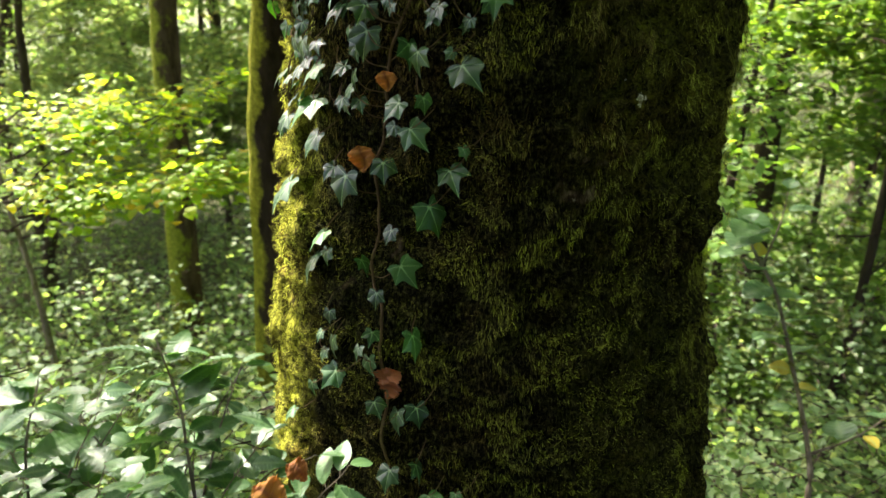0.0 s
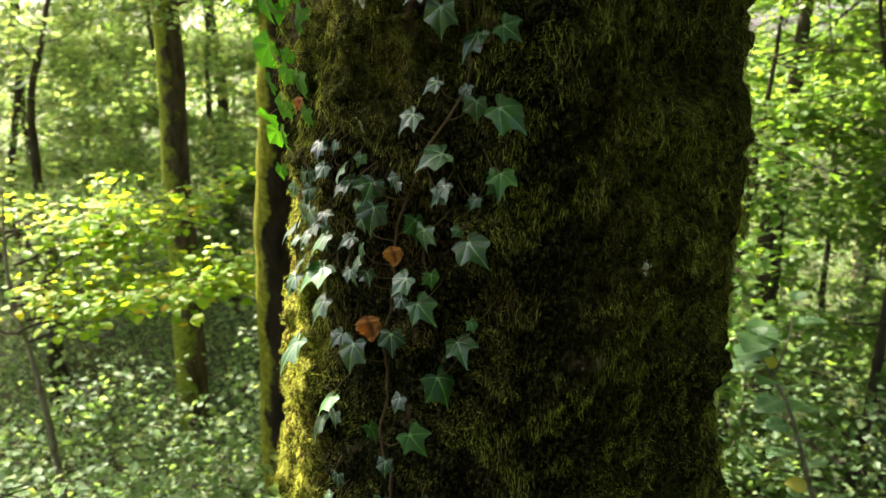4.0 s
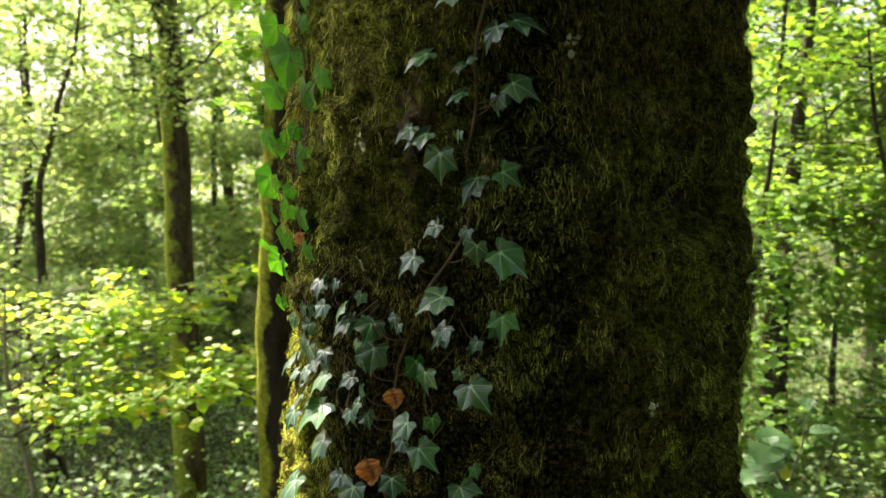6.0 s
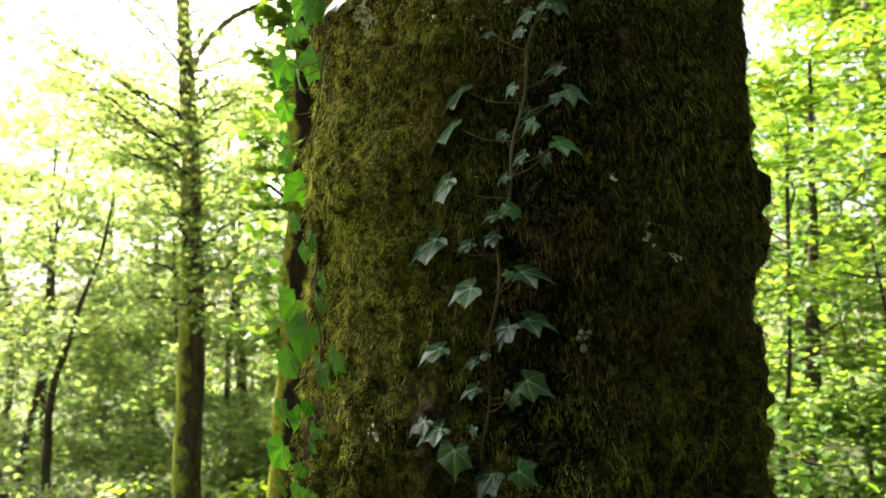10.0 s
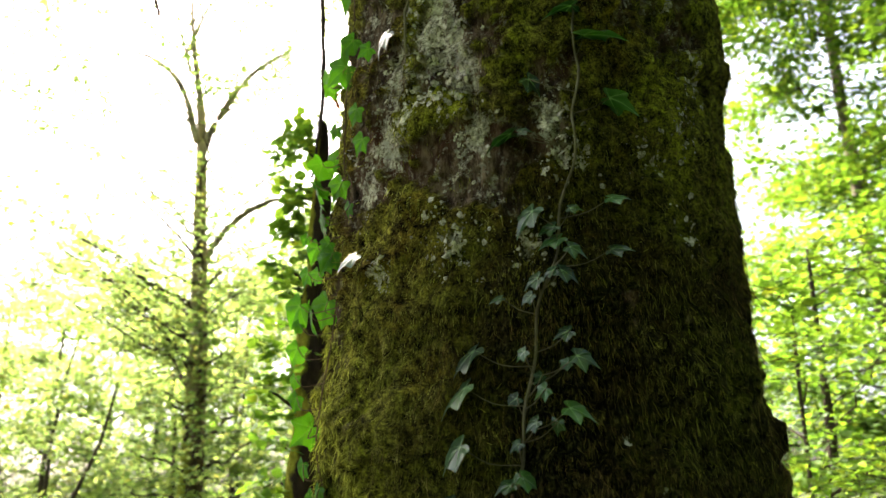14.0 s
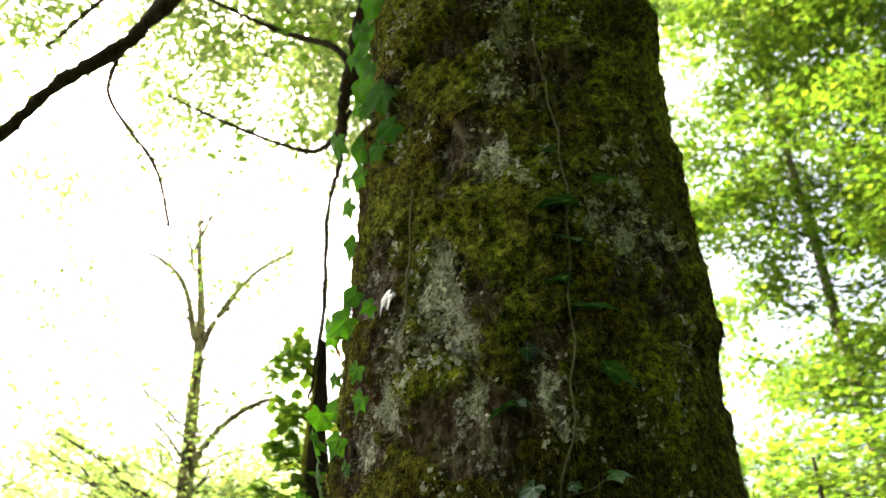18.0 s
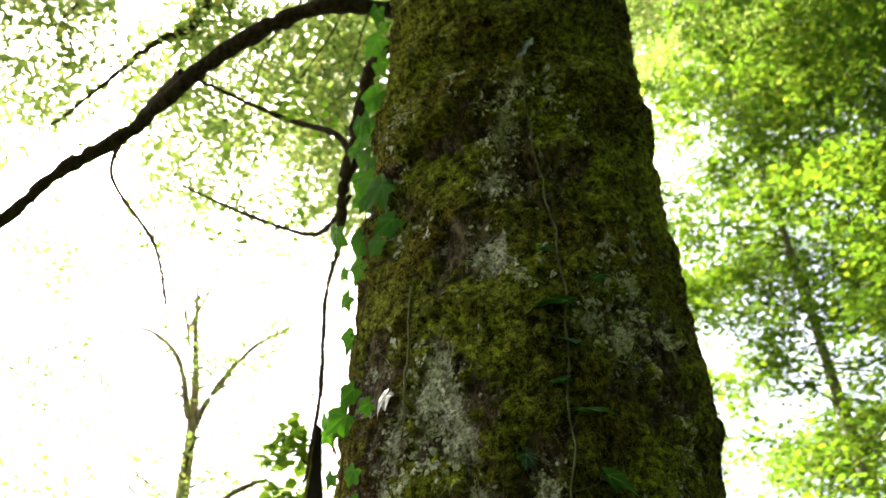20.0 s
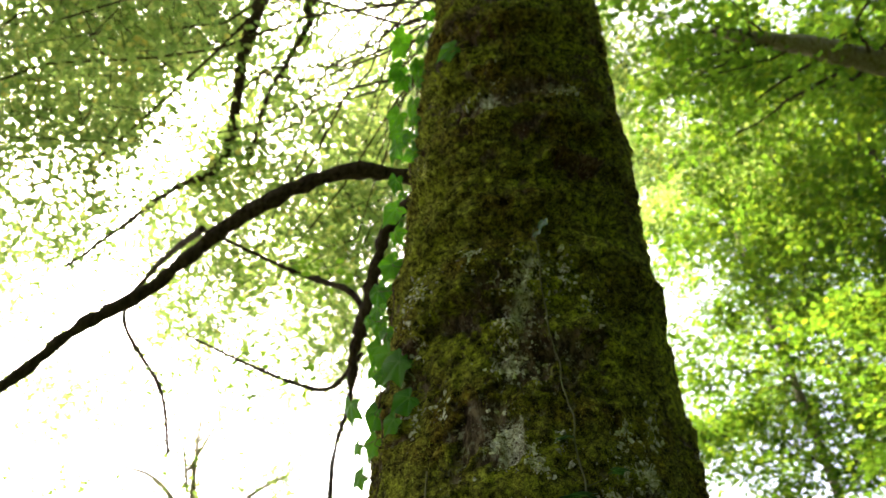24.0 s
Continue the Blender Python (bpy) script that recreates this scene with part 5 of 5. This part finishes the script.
ivy("sparse dark green ivy shoot high on the trunk", [q for q in STEM if q[1] > 2.15], [q for q in FRONT if q[1] >= 2.2], 0.0028, 0.0022, 302, wood=IVY_STEM_PALE)
ivy("glossy ivy leaves at the trunk's sunny foot", [q for q in EDGE_STEM if q[1] < 1.7], [q for q in EDGE_FOOT if q[1] < 1.58], 0.0015, 0.002, 304)
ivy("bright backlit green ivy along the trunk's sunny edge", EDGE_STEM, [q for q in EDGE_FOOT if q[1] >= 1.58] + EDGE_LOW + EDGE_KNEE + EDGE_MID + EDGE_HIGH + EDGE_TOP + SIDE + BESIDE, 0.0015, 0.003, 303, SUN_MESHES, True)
# a loose pale runner
part("runner", as_tris(*tube(on_trunk(np.linspace(-38.5, -36.6, 14), np.linspace(3.35, 3.02, 14), 0.008), (0.0026, 0.0034), 5)), IVY_STEM_PALE, main_tree, "thin pale dry runner")


# ---- lichen ----
def lichen(th, z, spread, count, seed):
    """A crust of many thin ragged flakes that lie on the bark, dense in the middle."""
    rng = np.random.default_rng(seed)
    R0 = np.interp(z, TRUNK_Z, TRUNK_R)
    d = rng.standard_normal((count, 2)) * spread * [0.75, 1.15]
    d = d * (0.7 + 0.5 * fbm(np.stack([d[:, 0] * 30, d[:, 1] * 30, 0 * d[:, 0] + seed], -1), 73, 2))[:, None]
    size = (0.0016 + 0.0062 * rng.random(count) ** 3) * np.interp(z, [2.4, 3.2], [0.8, 1.1])
    m = 8
    a = np.linspace(0, 2 * np.pi, m, endpoint=False)[None] + rng.random((count, 1)) * 6
    r = size[:, None] * rng.uniform(0.55, 1.25, (count, m))
    X, Z = d[:, :1] + r * np.cos(a), d[:, 1:] + r * np.sin(a) * 1.1
    tht, zz_ = th + np.degrees(X / R0), z + Z
    rim = on_trunk(tht.ravel(), zz_.ravel(), 0.0002).reshape(count, m, 3)
    mid = on_trunk(th + np.degrees(d[:, 0] / R0), z + d[:, 1], 0.002)[:, None]
    v = np.concatenate([mid, rim], 1).reshape(-1, 3)
    q = np.arange(m)
    f = np.stack([0 * q, 1 + q, 1 + (q + 1) % m], -1)
    return v, (np.arange(count)[:, None, None] * (m + 1) + f).reshape(-1, 3)


flakes = [lichen(th_, z_, r_, int(50 + 2600 * r_) if z_ > 2.4 else 16, k) for k, (th_, z_, r_) in enumerate(CRUSTS)]
rng_l = np.random.default_rng(321)
flakes += [lichen(rng_l.uniform(-60, 42), rng_l.uniform(2.6, 4.0), rng_l.uniform(0.02, 0.06), int(rng_l.uniform(20, 70)), 300 + k) for k in range(44)]
tagged(part("lichen", joined(flakes), LICHEN, main_tree, "pale grey-green crust lichen"), kind="stuff")


# ---- dead leaves caught in the ivy ----
def blade_mesh(name, mat, k, pairs=9, round_=1.0, curl=0.1, tooth=0.05, pleat=0.02, crumple=0.0):
    """An oval toothed leaf with side ribs; the stalk end lies at the origin, the tip at y = 1."""
    rng = np.random.default_rng(400 + k)
    n, m = 37, 3
    y = np.linspace(0, 1, n)
    half = 0.36 * round_ * np.sin(np.pi * np.clip(y, 0, 1) ** 0.82) ** 0.75 * (1 - 0.18 * y)
    half = half * (1 + tooth * np.where(np.arange(n) % 2 == 0, 1, -0.6))
    u = np.linspace(-1, 1, 2 * m + 1)
    Y, U = np.meshgrid(y, u, indexing="ij")
    X = U * half[:, None]
    rib = np.abs(((Y - 0.42 * np.abs(X) / round_) * pairs) % 1 - 0.5)
    vein = np.maximum(np.clip(1 - rib / 0.16, 0, 1) * 0.75 * (np.abs(U) > 0.05), np.clip(1.2 - np.abs(X) / 0.02, 0, 1))
    Z = pleat * np.cos(2 * np.pi * ((Y - 0.42 * np.abs(X) / round_) * pairs)) * np.abs(U) + 0.14 * np.abs(X) - curl * (Y - 0.3) ** 2 + 0.03 * np.sin(5 * Y + k) * U
    q = np.stack([X * 4, Y * 4, 0 * Y + k], -1).reshape(-1, 3)
    Z = Z + crumple * fbm(q, 61, 3).reshape(Z.shape)
    X = X * (1 + 1.2 * crumple * fbm(q * 0.7, 67, 2).reshape(Z.shape)) + crumple * (Y - 0.5) ** 2
    v = np.stack([X, Y, Z], -1).reshape(-1, 3)
    w = 2 * m + 1
    i, j = np.meshgrid(np.arange(n - 1), np.arange(w - 1), indexing="ij")
    f = np.stack([i * w + j, i * w + j + 1, (i + 1) * w + j + 1, (i + 1) * w + j], -1).reshape(-1, 4)
    v, f = as_tris(v, f)
    return mesh_of(name, v, f, mat, True, vein.ravel())


DEAD_MESHES = [blade_mesh("dead_leaf", DEAD, k, 6, 1.25, 0.5, 0.12, 0.035, 0.22) for k in range(2)]
for k, (th_, z_, w_) in enumerate(((-32.2, 1.34, 4.6), (-23.9, 0.935, 6.6), (-26.6, 1.472, 3.4), (-78.0, 3.081, 4.8), (-57.0, 1.711, 2.6))):
    ob = tagged(part("dead_leaf", DEAD_MESHES[k % 2], DEAD), "curled orange-brown dead leaf caught in the ivy", "dead leaf", "dead leaves")
    at = on_trunk(np.array([th_]), np.array([z_]), 0.026)[0] + [0, 0, w_ / 200]
    ob.matrix_world = facing(at, outward(th_) + [0.2 * (-1) ** k, 0, 0.3], [0.25 * (-1) ** k, 0, -1.0], w_ / 100)


for k, (at, w_) in enumerate((((-0.285, 1.0, 0.90), 6.0), ((-0.245, 1.05, 0.905), 4.0))):
    ob = tagged(part("dead_leaf", DEAD_MESHES[k], DEAD), "curled orange-brown dead leaf lying on the low shoots", "dead leaf", "dead leaves")
    ob.matrix_world = facing(at, [0.2, -0.5, 0.8], [0.8, -0.3, -0.3], w_ / 100)


# ---- shoots and saplings near the path ----
SHOOTS = [blade_mesh("leaf", SHOOT, k, 10, 0.68, 0.25, 0.07, 0.014) for k in range(3)]
HAZELS = [blade_mesh("leaf", SHOOT, 10 + k, 6, 1.45, 0.25, 0.03, 0.01) for k in range(3)]
HAZEL_YELLOW = blade_mesh("leaf", SHOOT_YELLOW, 20, 6, 1.35, 0.3, 0.06, 0.012)


def shoot(name, label, category, stems, meshes, size, gap, seed, yellow=0.0, start=0.35, rise=0.1):
    """Thin stems with leaves to both sides, each leaf an object of its own."""
    rng = np.random.default_rng(seed)
    ob = tagged(new(name), label, category)
    tubes = []
    for points, r0 in stems:
        line = bent(points, 30)
        tubes.append(as_tris(*tube(line, (r0, r0 * 0.35), 6, 0.05, rng)))
        way = unit(np.gradient(line, axis=0))
        total = np.linalg.norm(np.diff(line, axis=0), axis=1).sum()
        k = max(2, int(total * (1 - start) / gap))
        for q in range(k + 1):
            s = (start + (1 - start) * q / k) * 29
            i = min(int(s), 28)
            b = line[i] + (line[i + 1] - line[i]) * (s - i)
            side = unit(np.cross(way[i], [0.15, -0.2, 1.0])) * (1 if q % 2 else -1)
            d = unit(side + way[i] * rng.uniform(0.1, 0.8) + np.array([0, 0, rise + rng.uniform(-0.3, 0.2)]) + rng.standard_normal(3) * 0.2)
            if q == k:
                d = unit(way[i] + [0, 0, -0.2])
            n = np.array([0, 0, 1.0]) + rng.standard_normal(3) * 0.28
            foot = b + d * size * 0.12
            tubes.append(thin([b, (b + foot) / 2 + [0, 0, 0.003], foot], 0.0011, 0.0009, 4, 4))
            me = HAZEL_YELLOW if rng.random() < yellow else meshes[int(rng.integers(len(meshes)))]
            leaf = part("leaf", me, SHOOT, ob)
            leaf.matrix_world = facing(foot, n, d, size * rng.uniform(0.7, 1.2) * (0.6 if q == k or me is HAZEL_YELLOW else 1))
    part("stem", joined(tubes), BARK_PALE, ob, "thin brown stem", True)
    return ob


shoot("shoot", "hornbeam shoot with glossy pleated green leaves", "shoot", [([(-0.36, 1.15, -0.2), (-0.39, 1.08, 0.5), (-0.41, 1.08, 0.88), (-0.43, 1.12, 0.97), (-0.47, 1.16, 1.06)], 0.004),
      ([(-0.40, 1.08, 0.8), (-0.37, 1.12, 0.92), (-0.34, 1.17, 1.01)], 0.0025), ([(-0.38, 1.08, 0.7), (-0.30, 1.10, 0.84), (-0.22, 1.12, 0.87)], 0.0025), ([(-0.39, 1.08, 0.72), (-0.46, 1.05, 0.82), (-0.55, 1.03, 0.88)], 0.0025),
      ([(-0.38, 1.08, 0.66), (-0.28, 1.02, 0.76), (-0.2, 1.0, 0.8)], 0.0025)], SHOOTS, 0.09, 0.033, 501, 0.0, 0.45)
shoot("shoot", "low hornbeam shoot with pale shining leaves", "shoot", [([(-0.62, 1.05, -0.2), (-0.64, 1.0, 0.5), (-0.64, 1.02, 0.9), (-0.62, 1.06, 1.04)], 0.004), ([(-0.64, 1.0, 0.75), (-0.58, 1.04, 0.9), (-0.54, 1.06, 0.98)], 0.0025),
      ([(-0.64, 1.0, 0.65), (-0.7, 1.1, 0.85), (-0.78, 1.15, 0.95)], 0.0025), ([(-0.63, 1.0, 0.65), (-0.55, 0.98, 0.78), (-0.48, 0.99, 0.82)], 0.0025)], SHOOTS, 0.09, 0.036, 502, 0.0, 0.5)
shoot("shoot", "fresh green leaves at the foot of the trunk", "shoot", [([(-0.2, 1.1, -0.2), (-0.2, 1.06, 0.5), (-0.22, 1.06, 0.78), (-0.16, 1.1, 0.86)], 0.003), ([(-0.2, 1.06, 0.6), (-0.27, 1.08, 0.8), (-0.3, 1.1, 0.86)], 0.002)], SHOOTS, 0.085, 0.05, 503, 0.0, 0.55)
R3 = np.random.default_rng(61)
for k in range(5):
    hx, hy = -0.74 + 0.085 * k, 1.06 + R3.uniform(-0.06, 0.1)
    twigs = []
    for q in range(4):
        a, up_ = R3.uniform(-2.6, 2.6), R3.uniform(0.05, 0.16)
        end = (hx + 0.17 * math.sin(a), hy + 0.12 * math.cos(a), 0.80 + up_ + 0.05 * (k < 4))
        twigs.append(([(hx, hy, 0.62), ((hx * 2 + end[0]) / 3, (hy * 2 + end[1]) / 3, 0.76 + up_ * 0.5), end], 0.0022))
    shoot("shoot", "low hornbeam shoot with pleated green leaves in flat rows", "shoot", [([(hx, hy, -0.2), (hx + 0.01, hy, 0.62)], 0.004)] + twigs, SHOOTS, 0.072, 0.03, 520 + k, 0.0, 0.3, 0.0)
shoot("sapling", "hazel sapling with broad green and some yellow leaves", "sapling", [([(1.08, 2.0, -0.5), (1.12, 2.02, 0.1), (1.14, 2.1, 0.26), (1.12, 2.26, 0.5), (1.09, 2.36, 0.68), (1.02, 2.42, 0.82), (1.0, 2.42, 0.92)], 0.011),
      ([(1.14, 2.1, 0.24), (1.26, 2.08, 0.31), (1.4, 2.1, 0.4)], 0.005), ([(1.05, 2.4, 0.76), (1.1, 2.42, 0.9), (1.12, 2.44, 1.0)], 0.004)], HAZELS, 0.115, 0.052, 504, 0.12, 0.4)
